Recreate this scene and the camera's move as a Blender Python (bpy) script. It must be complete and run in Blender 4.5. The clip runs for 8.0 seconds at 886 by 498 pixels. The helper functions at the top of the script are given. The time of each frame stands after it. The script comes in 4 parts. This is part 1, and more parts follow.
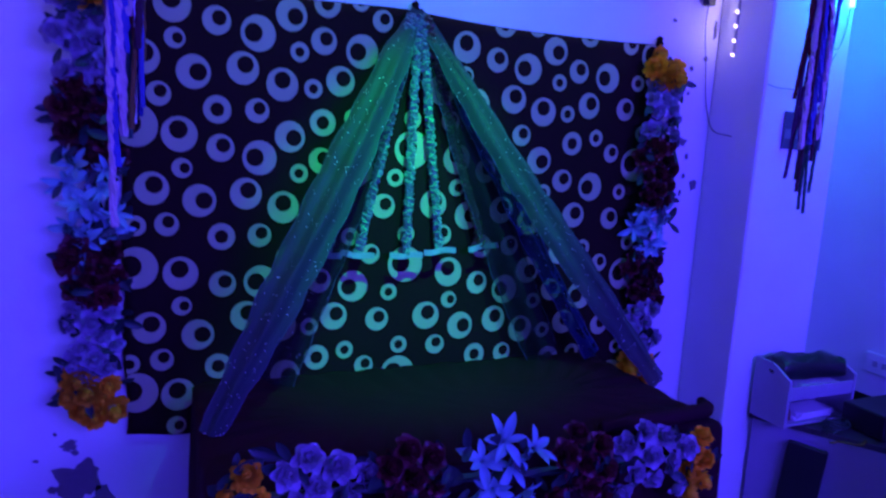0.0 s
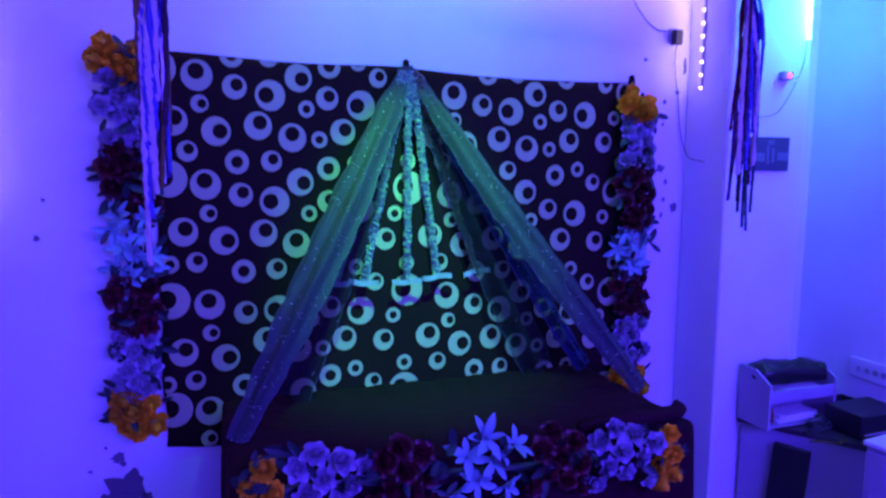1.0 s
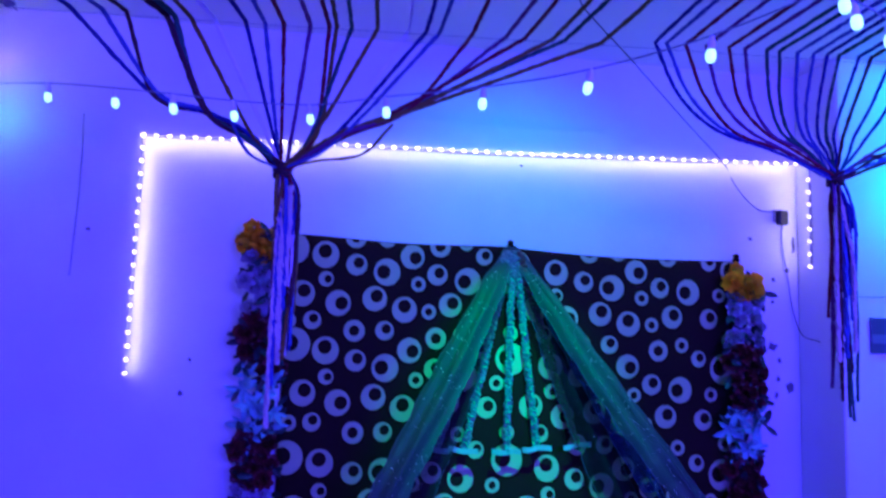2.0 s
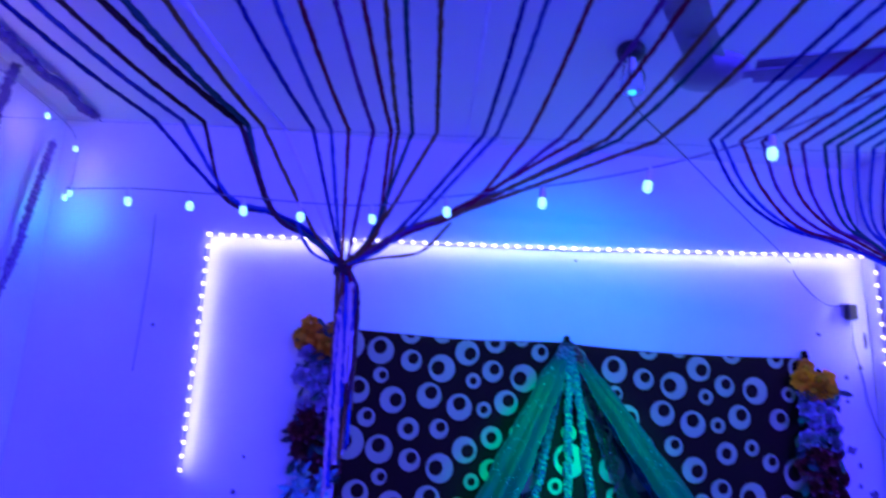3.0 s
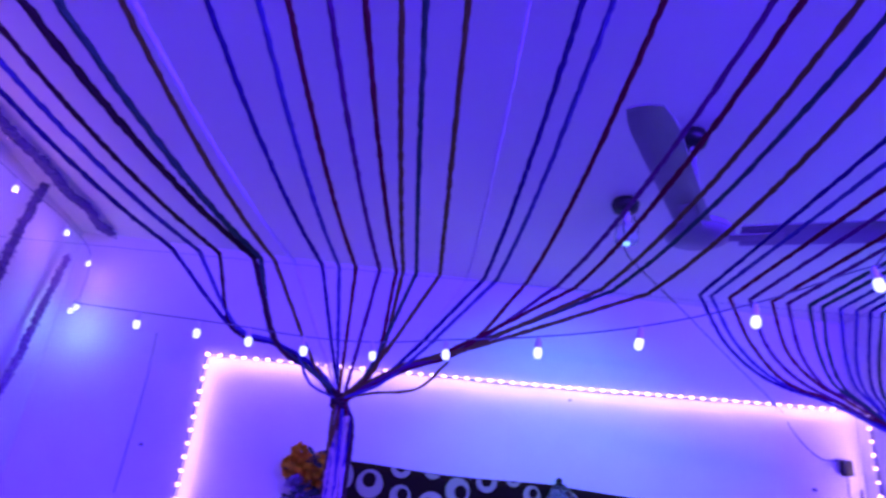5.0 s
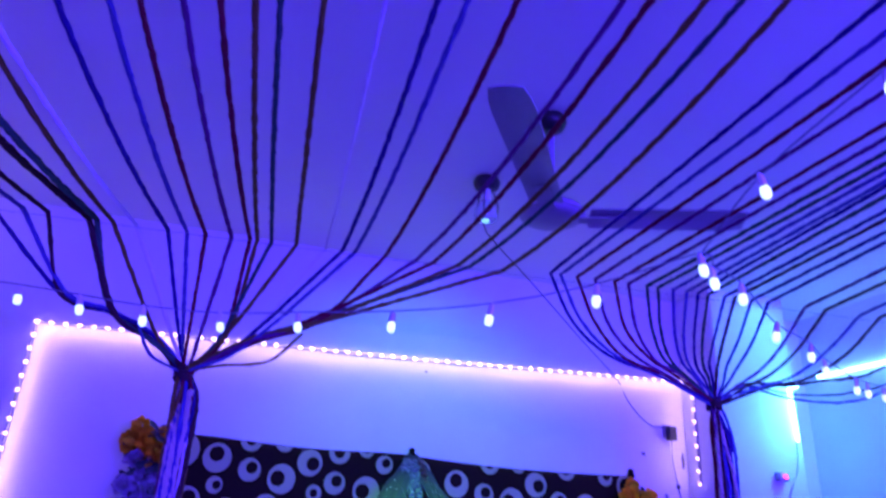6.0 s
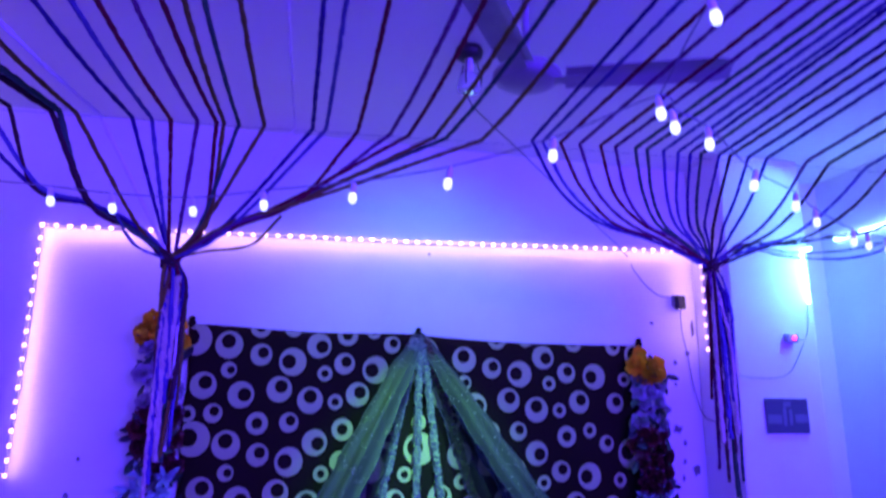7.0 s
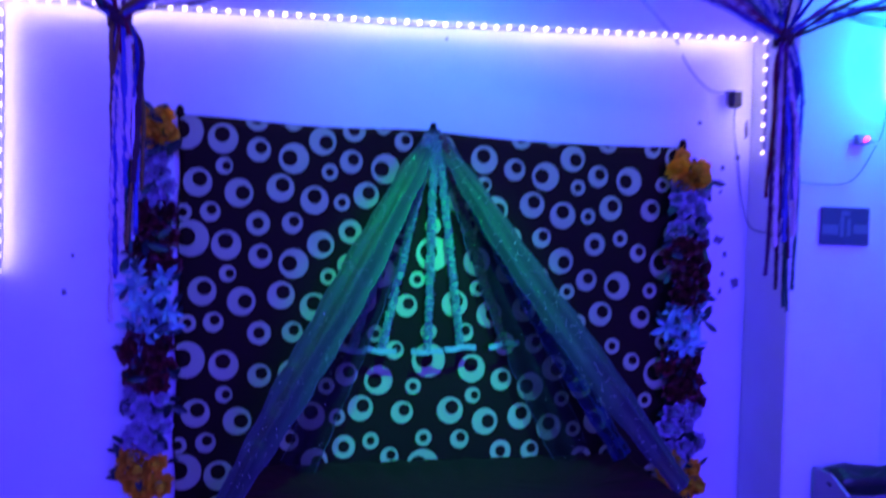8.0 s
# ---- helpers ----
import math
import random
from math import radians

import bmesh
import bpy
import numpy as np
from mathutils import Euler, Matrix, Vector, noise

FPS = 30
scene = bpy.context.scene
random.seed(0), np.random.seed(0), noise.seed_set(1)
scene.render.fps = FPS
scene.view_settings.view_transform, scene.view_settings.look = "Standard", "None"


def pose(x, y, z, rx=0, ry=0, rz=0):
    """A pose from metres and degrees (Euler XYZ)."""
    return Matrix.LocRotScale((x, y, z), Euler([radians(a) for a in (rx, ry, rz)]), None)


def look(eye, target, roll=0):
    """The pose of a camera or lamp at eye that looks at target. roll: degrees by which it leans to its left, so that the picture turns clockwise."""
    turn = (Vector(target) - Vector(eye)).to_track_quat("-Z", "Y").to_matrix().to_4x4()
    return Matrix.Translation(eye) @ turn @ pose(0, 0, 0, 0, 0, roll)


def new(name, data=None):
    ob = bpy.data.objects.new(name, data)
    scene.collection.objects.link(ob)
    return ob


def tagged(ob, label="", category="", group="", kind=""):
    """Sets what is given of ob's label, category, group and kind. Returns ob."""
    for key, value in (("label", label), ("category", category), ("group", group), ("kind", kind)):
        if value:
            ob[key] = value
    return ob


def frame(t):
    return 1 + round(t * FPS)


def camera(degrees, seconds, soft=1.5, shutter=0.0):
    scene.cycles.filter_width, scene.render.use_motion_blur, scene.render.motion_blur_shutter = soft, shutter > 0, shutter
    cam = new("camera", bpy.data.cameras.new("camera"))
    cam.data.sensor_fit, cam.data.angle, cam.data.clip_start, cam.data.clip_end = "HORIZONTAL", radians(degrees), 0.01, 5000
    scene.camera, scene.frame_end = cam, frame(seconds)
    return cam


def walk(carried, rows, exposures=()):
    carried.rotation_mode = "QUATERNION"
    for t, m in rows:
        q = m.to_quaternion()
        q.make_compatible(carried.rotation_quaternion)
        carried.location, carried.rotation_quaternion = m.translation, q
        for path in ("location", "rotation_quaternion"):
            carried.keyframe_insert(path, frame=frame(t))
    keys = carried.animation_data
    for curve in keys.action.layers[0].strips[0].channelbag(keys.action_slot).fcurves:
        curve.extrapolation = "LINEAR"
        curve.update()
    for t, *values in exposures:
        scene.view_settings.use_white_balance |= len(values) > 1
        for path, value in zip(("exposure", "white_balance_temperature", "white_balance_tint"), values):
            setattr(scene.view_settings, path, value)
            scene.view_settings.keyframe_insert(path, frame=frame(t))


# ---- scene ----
cam = camera(66.5, 8.0, 2.5, 0.5)
PATH = [
    (0, (0.274, 0.163, 1.751), (1.031, 1.985, 1.425), 3.0),
    (0.5, (0.334, -0.022, 1.78), (0.988, 1.847, 1.499), 0.8),
    (1, (0.311, -0.19, 1.795), (0.973, 1.681, 1.55), 0.3),
    (1.5, (0.308, -0.319, 1.807), (0.789, 1.62, 1.886), 0.8),
    (1.7, (0.374, -0.368, 1.864), (0.755, 1.591, 2.0), 1.6),
    (2.8, (0.372, -0.402, 1.874), (0.565, 1.543, 2.299), 1.6),
    (3, (0.343, -0.395, 1.877), (0.481, 1.544, 2.348), 2.4),
    (3.5, (0.296, -0.409, 1.902), (0.289, 1.503, 2.488), 2.8),
    (4, (0.277, -0.437, 1.92), (0.185, 1.437, 2.613), 3.0),
    (4.2, (0.306, -0.463, 1.899), (0.219, 1.392, 2.641), 3.2),
    (5.3, (0.323, -0.481, 1.924), (0.57, 1.324, 2.75), 5.0),
    (5.5, (0.32, -0.465, 1.936), (0.661, 1.318, 2.775), 3.8),
    (6, (0.352, -0.467, 1.925), (0.858, 1.315, 2.679), 3.2),
    (6.5, (0.418, -0.469, 1.904), (0.938, 1.364, 2.512), 1.9),
    (7, (0.532, -0.461, 1.874), (0.973, 1.435, 2.334), 0.6),
    (7.5, (0.635, -0.379, 1.839), (1.05, 1.566, 2.047), -0.2),
    (8, (0.693, -0.151, 1.786), (1.046, 1.817, 1.738), 1.5),
]
walk(cam, [(t, look(eye, target, roll)) for t, eye, target, roll in PATH],
     exposures=[(0, -0.3, 6400, 10), (0.5, 0.1, 7400, 48), (1.0, 0.15, 6800, 30), (1.5, 0.05, 6400, 8), (3.0, -0.05, 5500, -4), (3.5, 0.0, 7200, 38), (4.0, -0.1, 6600, 28),
                (5.5, 0.0, 7600, 80), (6.0, -0.12, 6800, 48), (6.5, -0.22, 6500, 32), (7.0, -0.1, 7600, 62), (7.5, -0.1, 6800, 38), (8, -0.05, 6400, 8)])

# ---------------------------------------------------------------- light
ROOM_X0, ROOM_X1, ROOM_Y0, WALL_Y, CEIL = -1.225, 3.45, -2.9, 2.66, 3.15
BLUE, PINKWHITE, CYAN, GREEN = (0.058, 0.029, 1.0), (0.96, 0.78, 1.0), (0.0, 0.50, 1.0), (0.0, 1.0, 0.10)


def area_lamp(name, eye, target, sx, sy, watts, colour):
    data = bpy.data.lights.new(name, "AREA")
    data.shape, data.size, data.size_y, data.energy, data.color = "RECTANGLE", sx, sy, watts, colour
    ob = new(name, data)
    ob.matrix_world = look(eye, target)
    return ob


world = bpy.data.worlds.new("night_room")
world.use_nodes = True
world.node_tree.nodes["Background"].inputs[0].default_value = (0.02, 0.015, 0.2, 1)
world.node_tree.nodes["Background"].inputs[1].default_value = 0.05
scene.world = world
# blue strips along the tops of the walls behind and beside the walk
area_lamp("blue_strip_rear", (1.9, -2.8, 2.75), (1.9, 0.5, 3.95), 2.8, 0.12, 340, BLUE)
area_lamp("blue_strip_left", (-1.1, -1.4, 2.5), (1.2, 0.0, 3.0), 2.6, 0.12, 25, BLUE)
area_lamp("blue_strip_right", (3.36, -0.9, 2.5), (1.3, 1.2, 2.5), 3.2, 0.12, 195, BLUE)
# the flickering strip round the decorated wall, and the cyan one beyond the pillar
for name, a, b, facing, watts in (
        ("strip_glow_top", (-0.49, 2.622, 2.615), (2.58, 2.622, 2.695), (0.02, 0.5, -1), 1.8),
        ("strip_glow_left", (-0.498, 2.622, 2.60), (-0.498, 2.622, 1.61), (1, 0.5, 0), 0.5),
        ("strip_glow_right", (2.590, 2.545, 2.19), (2.590, 2.545, 2.65), (-1, 0.9, 0), 0.4)):
    a, b = Vector(a), Vector(b)
    lamp = area_lamp(name, (a + b) / 2, (0, 0, 0), (b - a).length, 0.012, watts, PINKWHITE)
    back, side = -Vector(facing).normalized(), (b - a).normalized()
    back = (back - side * back.dot(side)).normalized()
    lamp.matrix_world = Matrix.Translation((a + b) / 2) @ Matrix((side, back.cross(side), back)).transposed().to_4x4()
area_lamp("cyan_glow_bar", (3.05, 2.20, 2.55), (3.02, 2.36, 2.48), 0.03, 0.26, 3.2, CYAN)
area_lamp("cyan_glow_wall", (3.40, 1.75, 2.79), (3.15, 2.0, 2.0), 0.04, 1.5, 9.5, (0.0, 0.62, 1.0))
# the bulbs hung right against the west wall
for n, (y, z) in enumerate(((1.10, 2.93), (1.487, 2.94), (1.865, 2.95), (2.31, 2.97), (2.58, 2.93), (2.53, 2.70))):
    glow = bpy.data.lights.new("bulb_glow", "POINT")
    glow.energy, glow.color, glow.shadow_soft_size = (0.45, 0.45, 0.45, 0.35, 0.12, 0.6)[n], ((0.8, 0.42, 1.0), (0.15, 0.65, 1.0))[n == 5], 0.012
    new("bulb_glow", glow).location = (-1.085, y, z - 0.035)
# the colour-changing ceiling bulb
spot = bpy.data.lights.new("disco_beam", "SPOT")
spot.energy, spot.color, spot.spot_size, spot.spot_blend, spot.shadow_soft_size = 320, GREEN, radians(45), 1.0, 0.02
new("disco_beam", spot).matrix_world = look((1.12, 1.68, 2.945), (1.17, 2.60, 1.16))
halo = bpy.data.lights.new("disco_halo", "SPOT")
halo.energy, halo.color, halo.spot_size, halo.spot_blend, halo.shadow_soft_size = 20, (0.0, 0.95, 0.42), radians(104), 1.0, 0.03
new("disco_halo", halo).matrix_world = look((1.12, 1.68, 2.93), (1.14, 2.66, 2.16))


# ---------------------------------------------------------------- materials
def mat(name, colour, rough=0.6, metal=0.0, grain=0.12, scale=30.0, bump=0.15, stain=0.0, stain_scale=2.5, dark=None,
        emit=None, power=0.0, spec=0.5, alpha=1.0, transmission=0.0, sheen=0.0, per_object=0.0, coat=0.0):
    m = bpy.data.materials.new(name)
    m.use_nodes = True
    nt = m.node_tree
    b = nt.nodes["Principled BSDF"]
    b.inputs["Roughness"].default_value, b.inputs["Metallic"].default_value = rough, metal
    b.inputs["Alpha"].default_value, b.inputs["Transmission Weight"].default_value = alpha, transmission
    b.inputs["Sheen Weight"].default_value, b.inputs["Coat Weight"].default_value = sheen, coat
    b.inputs["Specular IOR Level"].default_value = spec
    base = (*colour, 1)
    co = nt.nodes.new("ShaderNodeTexCoord")
    fine = nt.nodes.new("ShaderNodeTexNoise")
    fine.inputs["Scale"].default_value, fine.inputs["Detail"].default_value = scale, 5
    nt.links.new(co.outputs["Object"], fine.inputs["Vector"])
    big = nt.nodes.new("ShaderNodeTexNoise")
    big.inputs["Scale"].default_value, big.inputs["Detail"].default_value = stain_scale, 3
    nt.links.new(co.outputs["Object"], big.inputs["Vector"])
    mix = nt.nodes.new("ShaderNodeMix")
    mix.data_type = "RGBA"
    mix.inputs[6].default_value = base
    mix.inputs[7].default_value = (*(dark or tuple(c * 0.45 for c in colour)), 1)
    add = nt.nodes.new("ShaderNodeMath")
    add.operation = "MULTIPLY_ADD"
    nt.links.new(fine.outputs["Fac"], add.inputs[0])
    add.inputs[1].default_value = grain
    ramp = nt.nodes.new("ShaderNodeMapRange")
    ramp.inputs["From Min"].default_value, ramp.inputs["From Max"].default_value = 0.45, 0.75
    ramp.inputs["To Max"].default_value = stain
    nt.links.new(big.outputs["Fac"], ramp.inputs["Value"])
    nt.links.new(ramp.outputs["Result"], add.inputs[2])
    nt.links.new(add.outputs[0], mix.inputs[0])
    last = mix.outputs[2]
    if per_object:
        info = nt.nodes.new("ShaderNodeObjectInfo")
        hsv = nt.nodes.new("ShaderNodeHueSaturation")
        rng = nt.nodes.new("ShaderNodeMapRange")
        rng.inputs["To Min"].default_value, rng.inputs["To Max"].default_value = 1 - per_object, 1 + per_object
        nt.links.new(info.outputs["Random"], rng.inputs["Value"])
        nt.links.new(rng.outputs["Result"], hsv.inputs["Value"])
        nt.links.new(last, hsv.inputs["Color"])
        last = hsv.outputs["Color"]
    nt.links.new(last, b.inputs["Base Color"])
    if bump:
        bp = nt.nodes.new("ShaderNodeBump")
        bp.inputs["Strength"].default_value, bp.inputs["Distance"].default_value = bump, 0.004
        nt.links.new(fine.outputs["Fac"], bp.inputs["Height"])
        nt.links.new(bp.outputs["Normal"], b.inputs["Normal"])
    if emit:
        b.inputs["Emission Color"].default_value, b.inputs["Emission Strength"].default_value = (*emit, 1), power
    return m


def net_fabric(name, colour, cover, glitter):
    """Sheer woven net: part open, part pale thread, with glitter flecks of metal foil."""
    m = bpy.data.materials.new(name)
    m.use_nodes = True
    nt = m.node_tree
    out, b = nt.nodes["Material Output"], nt.nodes["Principled BSDF"]
    b.inputs["Base Color"].default_value, b.inputs["Roughness"].default_value = (*colour, 1), 0.55
    b.inputs["Specular IOR Level"].default_value = 0.15
    co = nt.nodes.new("ShaderNodeTexCoord")
    fold = nt.nodes.new("ShaderNodeTexNoise")
    fold.inputs["Scale"].default_value = 9
    nt.links.new(co.outputs["Object"], fold.inputs["Vector"])
    see = nt.nodes.new("ShaderNodeMapRange")
    see.inputs["From Min"].default_value, see.inputs["From Max"].default_value = 0.3, 0.7
    see.inputs["To Min"].default_value, see.inputs["To Max"].default_value = cover - 0.07, cover + 0.07
    nt.links.new(fold.outputs["Fac"], see.inputs["Value"])
    fleck = nt.nodes.new("ShaderNodeTexVoronoi")
    fleck.inputs["Scale"].default_value = 210
    nt.links.new(co.outputs["Object"], fleck.inputs["Vector"])
    dot = nt.nodes.new("ShaderNodeMath")
    dot.operation = "LESS_THAN"
    dot.inputs[1].default_value = 0.34
    nt.links.new(fleck.outputs["Distance"], dot.inputs[0])
    pick = nt.nodes.new("ShaderNodeSeparateColor")
    nt.links.new(fleck.outputs["Color"], pick.inputs[0])
    some = nt.nodes.new("ShaderNodeMath")
    some.operation = "LESS_THAN"
    some.inputs[1].default_value = glitter
    nt.links.new(pick.outputs[0], some.inputs[0])
    both = nt.nodes.new("ShaderNodeMath")
    both.operation = "MULTIPLY"
    nt.links.new(dot.outputs[0], both.inputs[0])
    nt.links.new(some.outputs[0], both.inputs[1])
    foil = nt.nodes.new("ShaderNodeBsdfPrincipled")
    foil.inputs["Base Color"].default_value, foil.inputs["Roughness"].default_value = (0.92, 0.95, 0.93, 1), 0.3
    foil.inputs["Metallic"].default_value = 0.3
    lucent = nt.nodes.new("ShaderNodeBsdfTranslucent")
    lucent.inputs["Color"].default_value = (*colour, 1)
    body = nt.nodes.new("ShaderNodeMixShader")
    body.inputs[0].default_value = 0.4
    nt.links.new(b.outputs[0], body.inputs[1])
    nt.links.new(lucent.outputs[0], body.inputs[2])
    clear = nt.nodes.new("ShaderNodeBsdfTransparent")
    net = nt.nodes.new("ShaderNodeMixShader")
    nt.links.new(see.outputs["Result"], net.inputs[0])
    nt.links.new(clear.outputs[0], net.inputs[1])
    nt.links.new(body.outputs[0], net.inputs[2])
    last = nt.nodes.new("ShaderNodeMixShader")
    nt.links.new(both.outputs[0], last.inputs[0])
    nt.links.new(net.outputs[0], last.inputs[1])
    nt.links.new(foil.outputs[0], last.inputs[2])
    nt.links.new(last.outputs[0], out.inputs["Surface"])
    return m


PAINT = mat("wall_paint", (0.74, 0.73, 0.74), 0.7, grain=0.06, scale=60, bump=0.18, stain=0.26, stain_scale=1.9, dark=(0.46, 0.42, 0.46))
CEILING_PAINT = mat("ceiling_paint", (0.72, 0.71, 0.72), 0.8, grain=0.05, scale=40, bump=0.1, stain=0.08, stain_scale=0.9)
FLOOR = mat("cement_floor", (0.30, 0.28, 0.26), 0.5, grain=0.3, scale=18, stain=0.4, stain_scale=1.4)
FLAKE = mat("bare_plaster", (0.16, 0.14, 0.17), 0.9, grain=0.4, scale=50)
BROWN_CLOTH = mat("brown_print_cloth", (0.022, 0.008, 0.007), 0.85, grain=0.25, scale=180, bump=0.3, stain=0.15, stain_scale=3, spec=0.08)
RING_PRINT = mat("cream_ring_print", (0.38, 0.38, 0.22), 0.8, grain=0.10, scale=160, bump=0.25, stain=0.12, stain_scale=4)
RED_CLOTH = mat("maroon_cover_cloth", (0.034, 0.004, 0.011), 0.9, grain=0.25, scale=120, bump=0.3, stain=0.35, stain_scale=2.2, spec=0.1)
NET = net_fabric("silver_net", (0.055, 0.072, 0.076), 0.94, 0.035)
NET_THIN = net_fabric("thin_net", (0.030, 0.022, 0.034), 0.55, 0.005)
NET_BLUE = net_fabric("blue_net", (0.03, 0.04, 0.17), 0.78, 0.02)
TINSEL = mat("pale_tinsel", (0.10, 0.20, 0.17), 0.35, grain=0.35, scale=90, bump=0.6, sheen=0.4)
TINSEL_RED = mat("red_tinsel", (0.10, 0.03, 0.03), 0.4, grain=0.35, scale=90, bump=0.6)
# lighter violet, the tone of a garland's shadow put into a tinsel colour
TINSEL_SHADOW = mat("shadow_violet_tinsel", (0.30, 0.20, 0.42), 0.6, grain=0.5, scale=60, bump=0.6)
TINSEL_DARK = mat("violet_tinsel", (0.14, 0.095, 0.25), 0.6, grain=0.5, scale=60, bump=0.6)
BORDER = mat("blue_beaded_border", (0.06, 0.07, 0.10), 0.5, grain=0.4, scale=140, bump=0.5)
TAPE = mat("paper_tape", (0.26, 0.34, 0.32), 0.5, grain=0.1, scale=50)
ROSE_LILAC = mat("lilac_petal", (0.31, 0.26, 0.36), 0.6, grain=0.25, scale=40, bump=0.3, per_object=0.18, sheen=0.2)
ROSE_RED = mat("dark_red_petal", (0.11, 0.008, 0.012), 0.5, grain=0.3, scale=40, bump=0.3, per_object=0.3)
MARIGOLD = mat("orange_petal", (1.0, 0.54, 0.006), 0.7, grain=0.3, scale=45, bump=0.4, per_object=0.2)
LILY_WHITE = mat("white_lily_petal", (0.20, 0.46, 0.42), 0.5, grain=0.18, scale=35, bump=0.3, per_object=0.12)
LEAF = mat("dark_green_leaf", (0.015, 0.04, 0.03), 0.5, grain=0.4, scale=30, per_object=0.3)
STAMEN = mat("yellow_stamen", (0.6, 0.4, 0.08), 0.5)
BLACK = mat("black_plastic", (0.012, 0.012, 0.014), 0.4, grain=0.2, scale=80, bump=0.05)
TINSEL_SILVER = mat("silver_tinsel", (0.55, 0.45, 0.37), 0.45, grain=0.35, scale=120, bump=0.6)
CORD_DULL = mat("dull_cord", (0.16, 0.16, 0.24), 0.5, bump=0)
CABLE = mat("dark_cable", (0.03, 0.03, 0.04), 0.5, bump=0)
GREY_PLASTIC = mat("grey_plastic", (0.35, 0.34, 0.36), 0.45, grain=0.15, scale=60)
WHITE_PLASTIC = mat("white_plastic", (0.7, 0.7, 0.7), 0.35, grain=0.08, scale=60)
FAN_METAL = mat("dusty_fan_enamel", (0.36, 0.32, 0.42), 0.4, grain=0.2, scale=25, stain=0.3, stain_scale=6, coat=0.2)
ROPE = mat("led_tape", (0.42, 0.40, 0.42), 0.5, grain=0.1)
LED = mat("led_dot", (0.9, 0.9, 0.9), 0.4, bump=0, grain=0, emit=(1.0, 0.74, 0.96), power=3.2)
CYAN_LED = mat("cyan_tube", (0.8, 0.9, 0.9), 0.4, bump=0, grain=0, emit=(0.16, 0.88, 1.0), power=9)
BULB = mat("frosted_bulb", (0.9, 0.9, 0.9), 0.3, bump=0, grain=0, emit=(0.30, 0.60, 1.0), power=2.4)
GREEN_LED = mat("green_led_lens", (0.8, 0.8, 0.8), 0.3, bump=0, grain=0, emit=(0.1, 1.0, 0.45), power=1.0)
RED_LED = mat("red_pilot_lamp", (0.8, 0.1, 0.1), 0.3, bump=0, grain=0, emit=(1.0, 0.05, 0.12), power=6)
CLEAR = mat("clear_plastic_dome", (0.8, 0.82, 0.85), 0.15, bump=0, grain=0, alpha=0.35)
PICTURE = mat("dark_print", (0.05, 0.06, 0.11), 0.35, grain=0.3, scale=12, bump=0, coat=0.3)
PICTURE_PALE = mat("pale_print", (0.13, 0.15, 0.21), 0.35, grain=0.3, scale=20, bump=0, coat=0.3)
DESK_WOOD = mat("lilac_laminate", (0.36, 0.33, 0.40), 0.45, grain=0.15, scale=25, stain=0.15)
DESK_TOP = mat("dark_desk_top", (0.05, 0.04, 0.05), 0.35, grain=0.3, scale=20)
PAPER = mat("paper_stack", (0.75, 0.75, 0.74), 0.7, grain=0.12, scale=70)
STREAM = [mat("crepe_" + n, c, 0.75, grain=0.35, scale=120, bump=0.5, spec=0.15) for n, c in (
    ("dark_blue", (0.022, 0.024, 0.17)), ("light_blue", (0.07, 0.09, 0.30)), ("dark_red", (0.16, 0.012, 0.028)),
    ("purple", (0.14, 0.04, 0.15)), ("olive", (0.16, 0.11, 0.025)), ("dark_green", (0.03, 0.10, 0.075)),
    ("white", (0.80, 0.76, 0.84)), ("black", (0.055, 0.024, 0.030)))]


# ---------------------------------------------------------------- building blocks
def link(name, bm, material, parent=None, label="", smooth=False):
    me = bpy.data.meshes.new(name)
    bm.normal_update()
    bm.to_mesh(me)
    bm.free()
    if smooth:
        me.polygons.foreach_set("use_smooth", [True] * len(me.polygons))
    for m in material if isinstance(material, (list, tuple)) else [material]:
        me.materials.append(m)
    ob = new(name, me)
    ob.parent = parent
    if label:
        ob["label"] = label
    return ob


def part(name, bm, material, parent, label="", smooth=False):
    return link(name, bm, material, parent, label, smooth)


def shared(name, me, parent, m):
    ob = new(name, me)
    ob.parent = parent
    ob.matrix_basis = m
    return ob


def thing(name, at, label, category, group="", kind=""):
    ob = new(name)
    ob.empty_display_size = 0.05
    ob.location = at
    return tagged(ob, label, category, group, kind)


def box(bm, lo, hi, bevel=0.0, m=None):
    made = bmesh.ops.create_cube(bm, size=1.0)["verts"]
    mid, size = [(a + b) / 2 for a, b in zip(lo, hi)], [b - a for a, b in zip(lo, hi)]
    bmesh.ops.transform(bm, matrix=Matrix.LocRotScale(mid, None, size), verts=made)
    if bevel:
        edges = list({e for v in made for e in v.link_edges})
        made = bmesh.ops.bevel(bm, geom=edges, offset=bevel, segments=2, profile=0.5, affect="EDGES")["verts"]
    if m:
        bmesh.ops.transform(bm, matrix=m, verts=list({v for v in made}))
    return bm


def boxed(lo, hi, bevel=0.0, m=None):
    return box(bmesh.new(), lo, hi, bevel, m)


def smooth_path(points, step=0.03):
    """Catmull-Rom through the points, at about even steps."""
    p = [Vector(q) for q in points]
    p = [2 * p[0] - p[1], *p, 2 * p[-1] - p[-2]]
    out = []
    for a, b, c, d in zip(p, p[1:], p[2:], p[3:]):
        n = max(2, int((c - b).length / step))
        for k in range(n):
            t = k / n
            out.append(0.5 * (2 * b + (c - a) * t + (2 * a - 5 * b + 4 * c - d) * t * t + (3 * b - a - 3 * c + d) * t ** 3))
    return [*out, p[-2]]


